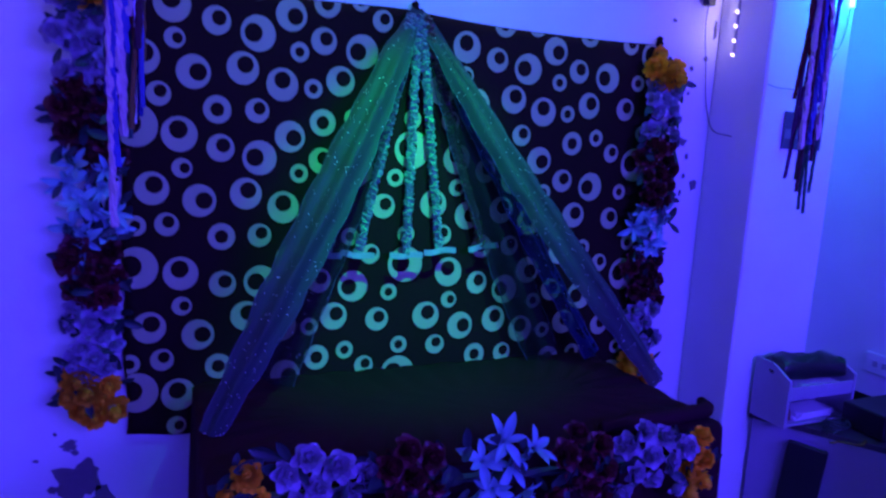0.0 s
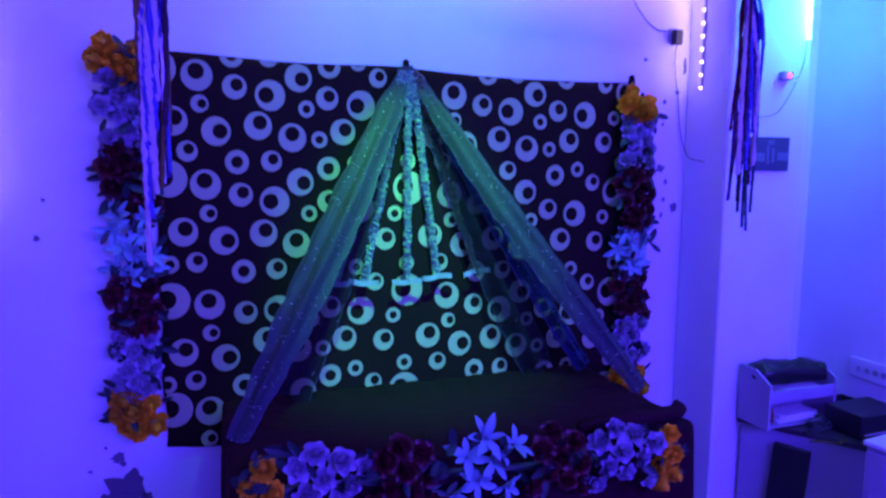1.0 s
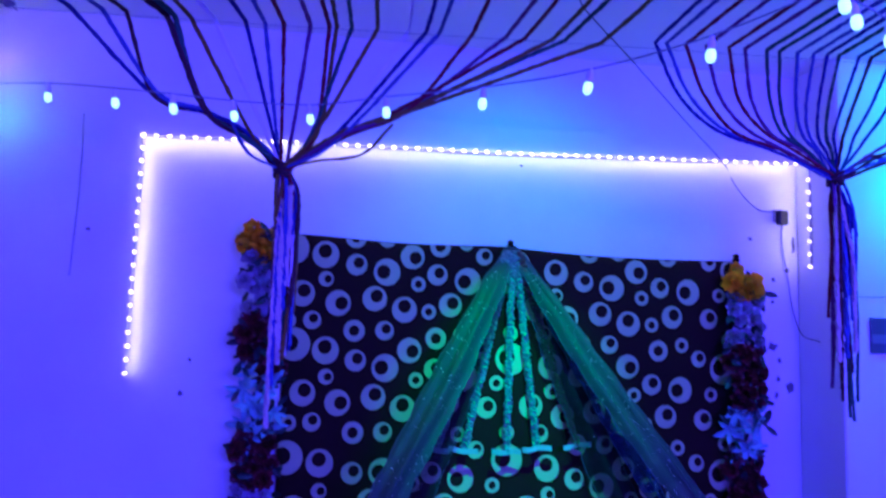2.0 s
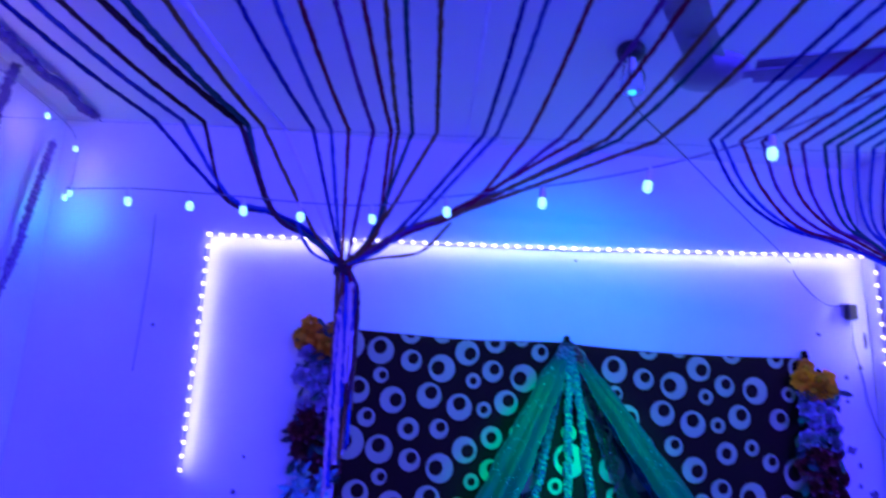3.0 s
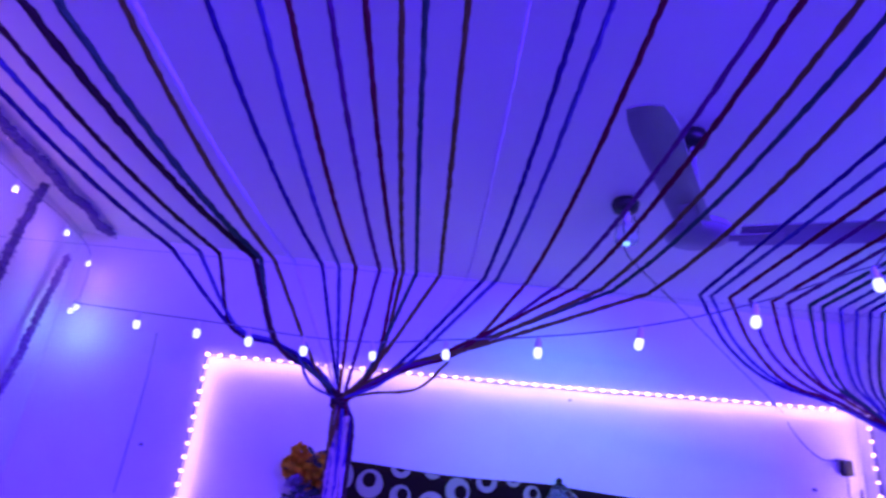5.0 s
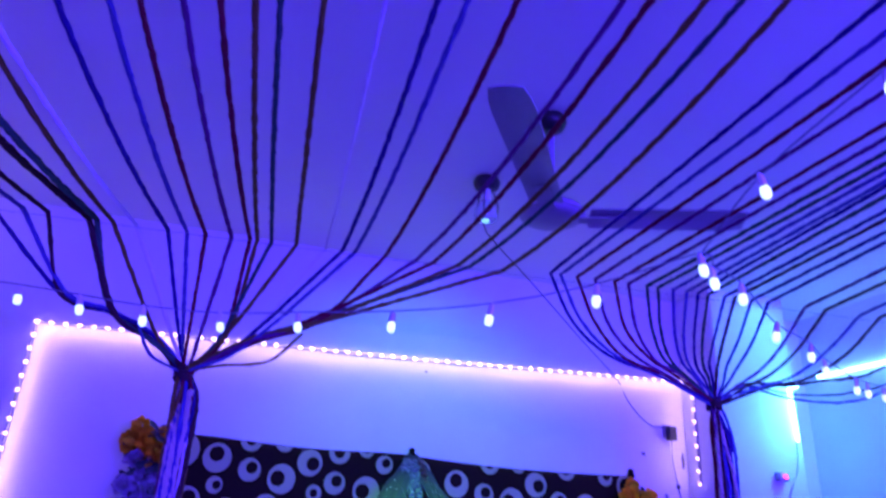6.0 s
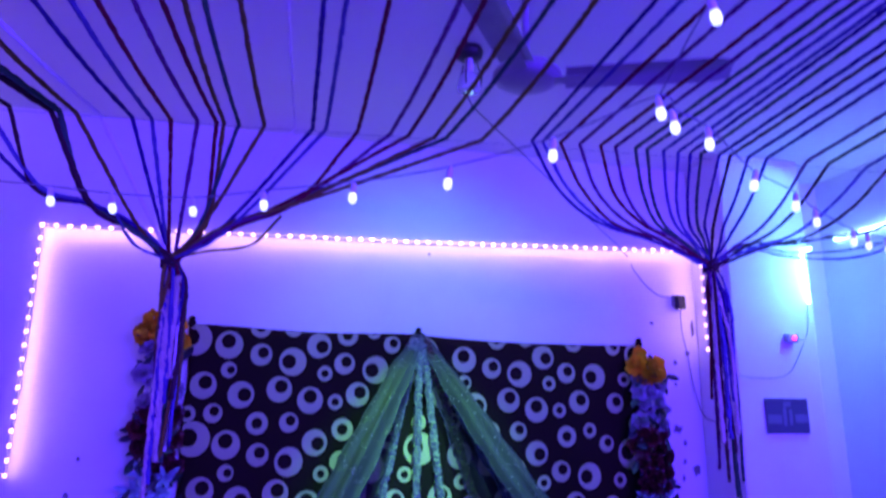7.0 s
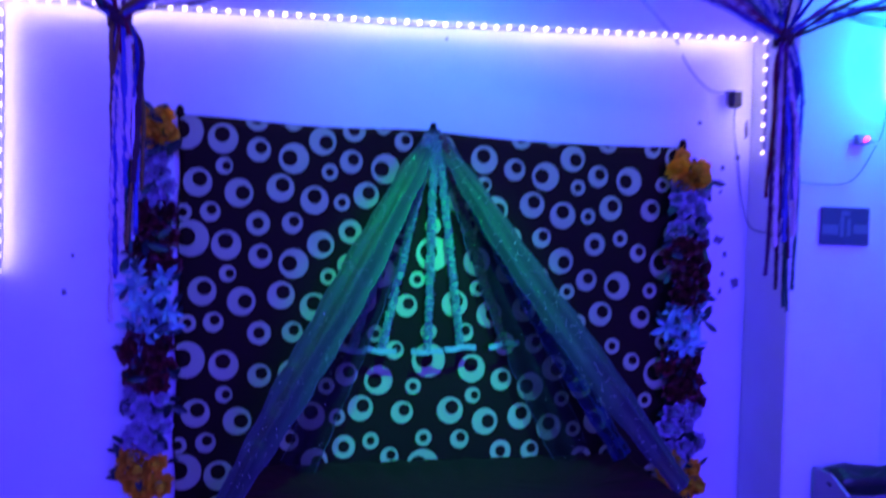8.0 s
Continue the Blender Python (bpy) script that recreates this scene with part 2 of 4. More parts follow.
def straight_path(points, step=0.03):
    out = []
    for a, b in zip(points, points[1:]):
        a, b = Vector(a), Vector(b)
        n = max(1, int((b - a).length / step))
        out += [a.lerp(b, k / n) for k in range(n)]
    return [*out, Vector(points[-1])]


def tube(bm, path, radius, sides=6, rough=0.0, flat=1.0, seed=0, cap=True):
    """A cord along the path; rough makes it fuzzy, flat squeezes it into a twisted ribbon."""
    rng = random.Random(seed)
    rings, turn = [], rng.random() * 6
    for k, q in enumerate(path):
        ahead = (path[min(k + 1, len(path) - 1)] - path[max(k - 1, 0)])
        ahead = ahead.normalized() if ahead.length > 1e-6 else Vector((0, 0, 1))
        side = ahead.cross(Vector((0, 0, 1)) if abs(ahead.z) < 0.9 else Vector((1, 0, 0))).normalized()
        up = side.cross(ahead)
        turn += 0.22
        r = radius(k / max(1, len(path) - 1)) if callable(radius) else radius
        ring = []
        for s in range(sides):
            a = turn + s * math.tau / sides
            f = r * (1 + rough * (rng.random() * 2 - 1))
            ring.append(bm.verts.new(q + side * (math.cos(a) * f) + up * (math.sin(a) * f * flat)))
        rings.append(ring)
    for one, two in zip(rings, rings[1:]):
        for s in range(sides):
            bm.faces.new((one[s], one[(s + 1) % sides], two[(s + 1) % sides], two[s]))
    if cap:
        bm.faces.new(rings[0][::-1])
        bm.faces.new(rings[-1])
    return bm


def tubed(path, radius, **more):
    return tube(bmesh.new(), path, radius, **more)


def lathe(profile, sides=20, m=None):
    """A turned body from rows of radius and height."""
    bm = bmesh.new()
    rings = [[bm.verts.new((r * math.cos(s * math.tau / sides), r * math.sin(s * math.tau / sides), z)) for s in range(sides)] for r, z in profile]
    for one, two in zip(rings, rings[1:]):
        for s in range(sides):
            bm.faces.new((one[s], one[(s + 1) % sides], two[(s + 1) % sides], two[s]))
    bm.faces.new(rings[0][::-1])
    bm.faces.new(rings[-1])
    if m:
        bmesh.ops.transform(bm, matrix=m, verts=bm.verts)
    return bm


def mesh_of(bm, name, materials, smooth=True):
    me = bpy.data.meshes.new(name)
    bm.normal_update()
    bm.to_mesh(me)
    bm.free()
    if smooth:
        me.polygons.foreach_set("use_smooth", [True] * len(me.polygons))
    for m in materials:
        me.materials.append(m)
    return me


# ---------------------------------------------------------------- the room
def wall(name, lo, hi, material=PAINT, label="", category="wall"):
    ob = link(name, boxed(lo, hi), material)
    return tagged(ob, label or "white-painted plaster wall washed in blue light", category, kind="structure")


wall("floor", (ROOM_X0 - 0.15, ROOM_Y0 - 0.15, -0.12), (ROOM_X1 + 0.15, WALL_Y + 0.15, 0), FLOOR, "bare grey cement floor of the room", "floor")
wall("ceiling", (ROOM_X0 - 0.15, ROOM_Y0 - 0.15, CEIL), (ROOM_X1 + 0.15, WALL_Y + 0.15, CEIL + 0.12), CEILING_PAINT, "flat white-painted plaster ceiling lit blue", "ceiling")
wall("wall_north", (ROOM_X0 - 0.15, WALL_Y, 0), (ROOM_X1 + 0.15, WALL_Y + 0.15, CEIL), label="white plaster wall behind the decorated platform, scuffed and peeling")
wall("wall_west", (ROOM_X0 - 0.15, ROOM_Y0, 0), (ROOM_X0, WALL_Y, CEIL))
wall("wall_east", (ROOM_X1, ROOM_Y0, 0), (ROOM_X1 + 0.15, WALL_Y, CEIL))
wall("wall_south", (ROOM_X0 - 0.15, ROOM_Y0 - 0.15, 0), (ROOM_X1 + 0.15, ROOM_Y0, CEIL))
PX0, PX1, PY = 2.61, 3.08, 2.36
tagged(link("pillar", boxed((PX0, PY, 0), (PX1, WALL_Y, CEIL), 0.012), PAINT), "square white-painted plaster pillar against the wall", "pillar", kind="structure")


def flake(x, z, w, h, seed, plane="y", at=WALL_Y):
    rng = random.Random(seed)
    bm = bmesh.new()
    n = 26
    rim = []
    for k in range(n):
        a = k * math.tau / n
        r = 0.78 + 0.42 * noise.noise((math.cos(a) * 1.3 + seed * 7, math.sin(a) * 1.3, 0)) + 0.30 * noise.noise((math.cos(a) * 4 + seed * 3, math.sin(a) * 4, 5)) + 0.12 * (rng.random() - 0.5)
        rim.append((x + math.cos(a) * w / 2 * r, z + math.sin(a) * h / 2 * r))
    front = [bm.verts.new((u, at - 0.003, v) if plane == "y" else (at - 0.003, u, v)) for u, v in rim]
    back = [bm.verts.new((u, at + 0.002, v) if plane == "y" else (at + 0.002, u, v)) for u, v in rim]
    bm.faces.new(front)
    for k in range(n):
        bm.faces.new((front[k], front[(k + 1) % n], back[(k + 1) % n], back[k]))
    bmesh.ops.recalc_face_normals(bm, faces=bm.faces)
    tagged(link("peeled_patch", bm, FLAKE), "small dark patch of peeled wall paint", "peeled paint", "peeled patches", "structure")


for n, (x, z, w, h) in enumerate(((-0.045, 0.632, 0.07, 0.045), (-0.03, 0.605, 0.03, 0.03), (-0.02, 0.50, 0.17, 0.20), (-0.10, 0.475, 0.05, 0.035), (0.05, 0.42, 0.10, 0.12), (-0.15, 0.59, 0.025, 0.012), (-0.09, 0.68, 0.016, 0.014), (-0.28, 1.52, 0.025, 0.03), (-0.25, 1.66, 0.02, 0.02), (2.589, 2.292, 0.022, 0.11),
                                 (2.357, 2.31, 0.03, 0.02), (2.477, 2.114, 0.025, 0.03), (2.473, 2.004, 0.02, 0.02), (2.467, 1.785, 0.06, 0.045), (2.504, 1.721, 0.025, 0.035),
                                 (2.496, 1.631, 0.025, 0.03), (2.56, 1.593, 0.05, 0.06), (2.485, 1.553, 0.018, 0.04), (2.552, 2.161, 0.03, 0.03), (2.43, 1.88, 0.02, 0.03), (1.19, 2.60, 0.016, 0.014), 
                                 (-0.70, 2.2, 0.02, 0.02), (2.39, 1.40, 0.02, 0.02))):
    flake(x, z, w, h, n)


# ---------------------------------------------------------------- LED strip round the wall
def led_strip():
    t = thing("led_strip", (-0.5, 2.645, 2.62), "LED tape glowing pinkish white round the wall edge", "led strip")
    inv = Matrix.Translation(t.location).inverted()
    runs = [[(-0.502, 2.648, 1.60), (-0.503, 2.648, 2.62)], [(-0.503, 2.648, 2.62), (1.18, 2.648, 2.652), (2.60, 2.648, 2.70)], [(2.602, 2.545, 2.66), (2.602, 2.545, 2.175)]]
    dot = mesh_of(boxed((-0.0075, -0.004, -0.006), (0.0075, 0.004, 0.006), 0.002), "led", [LED])
    for run in runs:
        path = [inv @ q for q in straight_path(run, 0.2)]
        part("tape", tubed(path, 0.005, sides=4, cap=True), ROPE, t)
        for q in straight_path(run, 0.054):
            shared("led", dot, t, inv @ Matrix.Translation((q.x, q.y - 0.009, q.z) if q.y > 2.6 else (q.x - 0.008, q.y, q.z)))
    return t


led_strip()
cy = thing("cyan_led_bar", (3.05, PY - 0.01, 2.40), "cyan LED tube bars round the pillar corner and wall", "led strip")
for a, b in (((3.045, PY - 0.012, 2.40), (3.035, PY - 0.012, 2.655)), ((3.035, PY - 0.012, 2.66), (3.09, PY - 0.012, 2.68)), ((3.438, 2.55, 2.80), (3.438, 0.9, 2.80))):
    v = Vector(cy.location)
    part("tube", tubed([Vector(a) - v, Vector(a).lerp(Vector(b), 0.5) - v, Vector(b) - v], 0.009, sides=8), CYAN_LED, cy)


# ---------------------------------------------------------------- backdrop cloth with its ring print
CX0, CX1 = 0.135, 2.275


def cloth_at(x, z, proud=0.0):
    u = (x - CX0) / (CX1 - CX0)
    y = 2.641 - 0.006 * math.sin(x * 9.0 + z * 2.0) - 0.005 * math.sin(z * 7 - x * 3) - 0.006 * math.sin(u * 23) * max(0, 1.6 - z) * 0.6
    return Vector((x, y - proud, z))


def cloth_top(x):
    return 2.222 - 0.013 * (x - CX0) - 0.012 * math.sin((x - CX0) / (1.138 - CX0) * math.pi) ** 2 if x < 1.138 else 2.207 - 0.010 * (x - 1.138) - 0.016 * math.sin((x - 1.138) / 1.137 * math.pi)


def cloth_bottom(x):
    return 0.65 + 0.05 * max(0, (x - 0.35)) + 0.012 * math.sin(x * 14)


cloth = thing("backdrop_cloth", (1.2, 2.64, 0.65), "dark brown cotton cloth printed with cream rings, hung on the wall", "cloth")
cv = Vector(cloth.location)
bm = bmesh.new()
NX, NZ = 64, 48
grid = [[bm.verts.new(cloth_at(CX0 + (CX1 - CX0) * i / NX + 0.006 * math.sin(j * 0.5) * (i in (0, NX)), cloth_bottom(CX0 + (CX1 - CX0) * i / NX) +
                               (cloth_top(CX0 + (CX1 - CX0) * i / NX) - cloth_bottom(CX0 + (CX1 - CX0) * i / NX)) * j / NZ) - cv) for i in range(NX + 1)] for j in range(NZ + 1)]
for j in range(NZ):
    for i in range(NX):
        bm.faces.new((grid[j][i], grid[j][i + 1], grid[j + 1][i + 1], grid[j + 1][i]))
sheet = part("sheet", bm, BROWN_CLOTH, cloth, smooth=True)
sol = sheet.modifiers.new("thickness", "SOLIDIFY")
sol.thickness, sol.offset = 0.003, 1.0
# one repeat of the print: x, z, radius, angle of the hole's shift (turns; under 0: none)
TILE = [(0.307, 2.126, .058, .28), (0.442, 2.088, .046, .13), (0.577, 2.062, .059, .49), (0.721, 2.016, .033, -1), (0.687, 2.138, .054, .95), (0.805, 2.063, .046, .13),
        (0.946, 2.041, .059, .52), (0.528, 1.942, .054, .16), (0.663, 1.899, .056, .25), (0.774, 1.894, .033, -1), (0.872, 1.929, .052, .12)]
TILE2 = [(0.577, 1.803, .041, .14), (0.443, 1.799, .046, -1), (0.811, 1.777, .047, -1), (0.313, 2.02, .033, 0.0), (0.214, 1.955, .055, .16),
         (0.369, 1.917, .055, 0.0), (0.260, 1.841, .039, .16), (0.925, 1.800, .034, -1), (1.010, 1.737, .038, .12), (1.055, 1.915, .046, .12),
         (1.165, 2.125, .070, .45), (1.10, 2.02, .033, -1), (1.155, 1.815, .034, -1)]
for tx, tz, tr, ta in TILE + TILE2:
    for n in range(-1, 3):
        for k in range(-1, 5):
            x = tx + 1.052 * n + k * (0.014 - 0.024 * (tx + 1.05 * n - 0.3)) + (0.055 if tx + 1.05 * n < 0.13 else 0)
            z = tz - 0.024 * n
            for _ in range(abs(k)):
                mid = 2.2 - z + (0.21 if k > 0 else -0.21)
                z -= (1 if k > 0 else -1) * (0.42 * min(1.05, 0.95 + 0.13 * mid) + 0.018 * (x - 0.4) / 1.4)
            if k > 1 and x < 0.5:
                x, z = x - 0.09 * (0.5 - x), z - 0.034
            # slack of the hung cloth
            u, v = x - 1.2, z - 1.4
            x += -0.0085 - 0.0061 * u - 0.0067 * v + 0.0191 * u * u - 0.0218 * u * v - 0.0098 * u * u * v + 0.0429 * v ** 3 + 0.0168 * u ** 3 + 0.0544 * u * v * v
            z += -0.0045 - 0.0206 * u + 0.0035 * v - 0.0018 * u * u + 0.016 * u * v + 0.0071 * v * v + 0.0386 * u * u * v - 0.0101 * v ** 3 + 0.0221 * u ** 3 + 0.0045 * u * v * v
            r = tr
            if not (CX0 - 0.02 < x < CX1 + 0.02) or z > cloth_top(min(max(x, CX0), CX1)) + r * 0.8 or z < 0.62:
                continue
            hx, hz, hr = (x, z, r * 0.5) if ta < 0 else (x + math.cos(ta * math.tau) * r * 0.27, z + math.sin(ta * math.tau) * r * 0.27, r * 0.52)
            rings = bmesh.new()
            outer, inner, S = [], [], 26
            for s in range(S):
                a = s * math.tau / S
                for lst, px, pz, pr in ((outer, x, z, r), (inner, hx, hz, hr)):
                    qx, qz = px + math.cos(a) * pr, pz + math.sin(a) * pr * 1.03
                    qx = min(max(qx, CX0 + 0.004), CX1 - 0.004)
                    qz = max(min(qz, cloth_top(qx) - 0.003), cloth_bottom(qx) + 0.003)
                    lst.append(rings.verts.new(cloth_at(qx, qz, 0.0055) - cv))
            for s in range(S):
                rings.faces.new((outer[s], outer[(s + 1) % S], inner[(s + 1) % S], inner[s]))
            part("printed_ring", rings, RING_PRINT, cloth)
for x in (0.14, 1.138, 2.262):
    part("tie_knot", lathe([(0.003, -0.02), (0.014, -0.012), (0.018, 0.0), (0.012, 0.012), (0.016, 0.02), (0.004, 0.03)], 10, Matrix.Translation(Vector((x, 2.628, cloth_top(x) + 0.004)) - cv)), BROWN_CLOTH, cloth, smooth=True)


# ---------------------------------------------------------------- platform with its maroon cover
def platform():
    t = thing("covered_platform", (1.2, 2.2, 0), "low platform draped in a plain maroon cloth", "platform")
    v = Vector(t.location)
    bm = bmesh.new()
    x0, x1, y0, y1, top = 0.35, 2.03, 1.80, 2.625, 0.84
    n = 160

    def outline(s, inset, wave):
        # rounded rectangle, walked by s in 0..1
        per = 2 * (x1 - x0) + 2 * (y1 - y0)
        d = s * per
        if d < x1 - x0:
            q, nrm = Vector((x0 + d, y0, 0)), Vector((0, -1, 0))
        elif d < x1 - x0 + y1 - y0:
            q, nrm = Vector((x1, y0 + d - (x1 - x0), 0)), Vector((1, 0, 0))
        elif d < 2 * (x1 - x0) + y1 - y0:
            q, nrm = Vector((x1 - (d - (x1 - x0) - (y1 - y0)), y1, 0)), Vector((0, 1, 0))
        else:
            q, nrm = Vector((x0, y1 - (d - 2 * (x1 - x0) - (y1 - y0)), 0)), Vector((-1, 0, 0))
        c = Vector(((x0 + x1) / 2, (y0 + y1) / 2, 0))
        q = c + Vector(((q.x - c.x) * (1 - inset / (x1 - x0) * 2), (q.y - c.y) * (1 - inset / (y1 - y0) * 2), 0))
        if nrm.y < 0.5:
            q += nrm * wave * (math.sin(d * 31) + 0.6 * math.sin(d * 53 + 1))
        return q

    levels = [(0.30, top + 0.004, 0), (0.12, top + 0.003, 0), (0.03, top, 0), (0.008, top - 0.006, 0), (0, top - 0.02, 0.001), (-0.002, top - 0.1, 0.004), (-0.004, top - 0.3, 0.009), (-0.006, top - 0.6, 0.013), (-0.006, 0.004, 0.014)]
    loops = []
    for inset, z, wave in levels:
        loops.append([bm.verts.new(outline(k / n, inset, wave) + Vector((0, 0, z + (0.004 * math.sin(k * 1.3) if z > top - 0.01 else 0))) - v) for k in range(n)])
    for one, two in zip(loops, loops[1:]):
        for k in range(n):
            bm.faces.new((one[k], two[k], two[(k + 1) % n], one[(k + 1) % n]))
    bm.faces.new(loops[0])
    bmesh.ops.recalc_face_normals(bm, faces=bm.faces)
    part("cover", bm, RED_CLOTH, t, smooth=True)
    roll = smooth_path([(1.55, 1.84, 0.862), (1.8, 1.84, 0.868), (2.0, 1.87, 0.862), (2.06, 1.95, 0.855)], 0.03)
    part("rolled_hem", tubed([q - v for q in roll], lambda s: 0.030 * (1 - 0.4 * (2 * s - 1) ** 4), sides=10, rough=0.05), RED_CLOTH, t, smooth=True)


platform()


# ---------------------------------------------------------------- tent drapes, tinsel ribbons and tapes
APEX = Vector((1.138, 2.600, 2.205))


def drape(foot, widths, material, seed, label, across, bow=0.03, pleat=0.011, folds=2.0):
    t = tagged(new("net_drape"), label, "drape", "tent drapes")
    rng = random.Random(seed)
    foot = Vector(foot)
    along = (foot - APEX)
    across = Vector(across).normalized()
    nrm = across.cross(along.normalized()).normalized()
    nrm *= -1 if nrm.y > 0 else 1
    bm = bmesh.new()
    NS, NT = 44, 60
    rows = []
    ph = [rng.random() * 6 for _ in range(4)]
    for j in range(NT + 1):
        s = j / NT
        w = np.interp(s, [0, 0.12, 0.4, 0.7, 1.0], widths)
        c = APEX + along * s + Vector((0, 0, -bow * math.sin(s * math.pi)))
        row = []
        for i in range(NS + 1):
            a = i / NS - 0.5
            fall = a * math.tau * folds + ph[0] + 0.9 * math.sin(s * 2.2 + ph[1])
            d = 0.30 * w * math.cos(a * math.pi) + pleat * (0.7 + 0.3 * math.sin(s * 5 + ph[1])) * math.sin(fall) + 0.004 * noise.noise((a * 4, s * 6, ph[3]))
            edge = (0.010 * abs(math.sin(s * 26 + ph[3])) * (2 * abs(a)) ** 3 + 0.004 * noise.noise((s * 9, a, ph[2]))) * (1 if a > 0 else -1)
            row.append(bm.verts.new(c + across * (a * w + edge) + nrm * (d * min(1, s * 5))))
        rows.append(row)
    for one, two in zip(rows, rows[1:]):
        for i in range(NS):
            bm.faces.new((one[i], one[i + 1], two[i + 1], two[i]))
    for i in (0, NS):
        part("border", tubed([r[i].co.copy() for r in rows[2::2]], 0.0016, sides=5, rough=0.35, seed=seed + i), BORDER, t, "beaded border")
    part("fabric", bm, material, t, smooth=True)


drape((0.385, 2.16, 0.84), [0.03, 0.09, 0.135, 0.125, 0.055], NET, 1, "sheer silver net drape with glitter, tied at the tent top", (0.85, -0.25, -0.42))
drape((2.07, 2.20, 0.84), [0.03, 0.08, 0.12, 0.13, 0.07], NET, 2, "sheer silver net drape with glitter, tied at the tent top", (0.80, 0.30, 0.48))
drape((1.76, 2.56, 0.86), [0.02, 0.06, 0.14, 0.17, 0.16], NET_THIN, 5, "thin dusky net drape inside the tent", (0.85, 0.2, 0.4), 0.02)
drape((0.62, 2.50, 0.86), [0.02, 0.06, 0.12, 0.13, 0.12], NET_THIN, 3, "thin dusky net drape inside the tent", (0.85, -0.2, -0.35), 0.02)
drape((1.96, 2.50, 0.86), [0.02, 0.05, 0.07, 0.08, 0.07], NET_BLUE, 4, "deep blue net drape inside the tent", (0.85, 0.2, 0.4), 0.02)
for n, (x, z, m) in enumerate(((0.817, 1.30, TINSEL), (0.941, 1.295, TINSEL), (1.134, 1.29, TINSEL), (1.273, 1.305, TINSEL), (1.46, 1.32, TINSEL_RED))):
    path = smooth_path([APEX + Vector((0.02 * (n - 2) * 0.6, -0.012 - 0.004 * n, -0.02)), APEX.lerp(Vector((x, 2.60, z)), 0.5) + Vector((0.006 * (n - 2), 0.0, -0.01)), (x, 2.605, z)], 0.006)
    red = m is TINSEL_RED
    tagged(link("tinsel_ribbon", tubed(path, 0.0145, sides=10, rough=0.6, seed=n), m), "curly %s tinsel ribbon hanging from the tent top" % ("red" if red else "pale"), "ribbon", "tinsel ribbons")
    tilt = (-8, -6, 0, 4, 8)[n]
    bm = bmesh.new()
    L = 0.066
    vs = []
    for k in range(9):
        u = -L + 2 * L * k / 8
        for h in (-0.0115, 0.0115):
            vs.append(bm.verts.new((u, 0.004 * math.sin(k * 1.1 + n) - 0.003 * abs(u) / L, h + 0.003 * math.sin(k * 0.9 + n))))
    for k in range(8):
        bm.faces.new((vs[2 * k], vs[2 * k + 2], vs[2 * k + 3], vs[2 * k + 1]))
    ex = bmesh.ops.extrude_face_region(bm, geom=list(bm.faces))["geom"]
    bmesh.ops.translate(bm, vec=(0, 0.0015, 0), verts=[g for g in ex if isinstance(g, bmesh.types.BMVert)])
    ob = tagged(link("tape_strip", bm, TAPE), "short strip of pale paper tape holding a ribbon", "tape", "tape strips")
    ob.matrix_world = pose(x - 0.005, 2.588, z + 0.004, 0, -tilt, 0)


# ---------------------------------------------------------------- flowers
def petal(bm, m, length, width, curl, cup, point=0.5, mat_i=0, nu=6, nv=4):
    """A petal from the base outward along +x, curling up by curl and cupped across."""
    rows = []
    for i in range(nu + 1):
        s = i / nu
        if point:
            w = width * (math.sin(math.pi * min(1, s * (1 - point * 0.5) + 0.08)) ** 0.8) * (1 - s ** 4 * 0.97)
        else:
            w = width * (0.3 + 0.7 * math.sin(math.pi * (s * 0.72 + 0.08))) * (1 - s ** 6 * 0.5)
        a = curl * s
        x = length * (math.sin(a) / curl if abs(curl) > 1e-3 else s)
        z = length * ((1 - math.cos(a)) / curl if abs(curl) > 1e-3 else 0)
        rows.append([bm.verts.new(m @ Vector((x, w * (j / nv - 0.5), z + cup * w * ((j / nv - 0.5) * 2) ** 2))) for j in range(nv + 1)])
    for one, two in zip(rows, rows[1:]):
        for j in range(nv):
            bm.faces.new((one[j], two[j], two[j + 1], one[j + 1])).material_index = mat_i


def rose_mesh(material, seed):
    rng = random.Random(seed)
    bm = bmesh.new()
    for ring, (count, length, tilt, w) in enumerate(((3, 0.020, 84, 0.022), (4, 0.028, 72, 0.030), (5, 0.036, 54, 0.040), (6, 0.042, 32, 0.044))):
        for k in range(count):
            m = pose(0, 0, 0.006 * (3 - ring), 0, 0, 360 / count * k + ring * 31 + rng.uniform(-9, 9)) @ pose(0.004, 0, 0, 0, -tilt + rng.uniform(-8, 8), 0)
            petal(bm, m, length * rng.uniform(0.9, 1.1), w, 0.9 - ring * 0.5, 0.35, 0.0, nu=5, nv=4)
    return mesh_of(bm, "rose", [material])


def marigold_mesh(seed):
    rng = random.Random(seed)
    bm = bmesh.new()
    for ring in range(6):
        count = (5, 8, 11, 12, 12, 10)[ring]
        for k in range(count):
            m = pose(0, 0, 0.022 - ring * 0.006, 0, 0, 360 / count * k + ring * 17 + rng.uniform(-8, 8)) @ pose(0.006 + 0.002 * ring, 0, 0, 0, -(80 - ring * 17) + rng.uniform(-10, 10), 0)
            petal(bm, m, 0.034 * rng.uniform(0.85, 1.15), 0.026, 0.8, 0.25, 0.0, nu=3, nv=3)
    return mesh_of(bm, "marigold", [MARIGOLD])


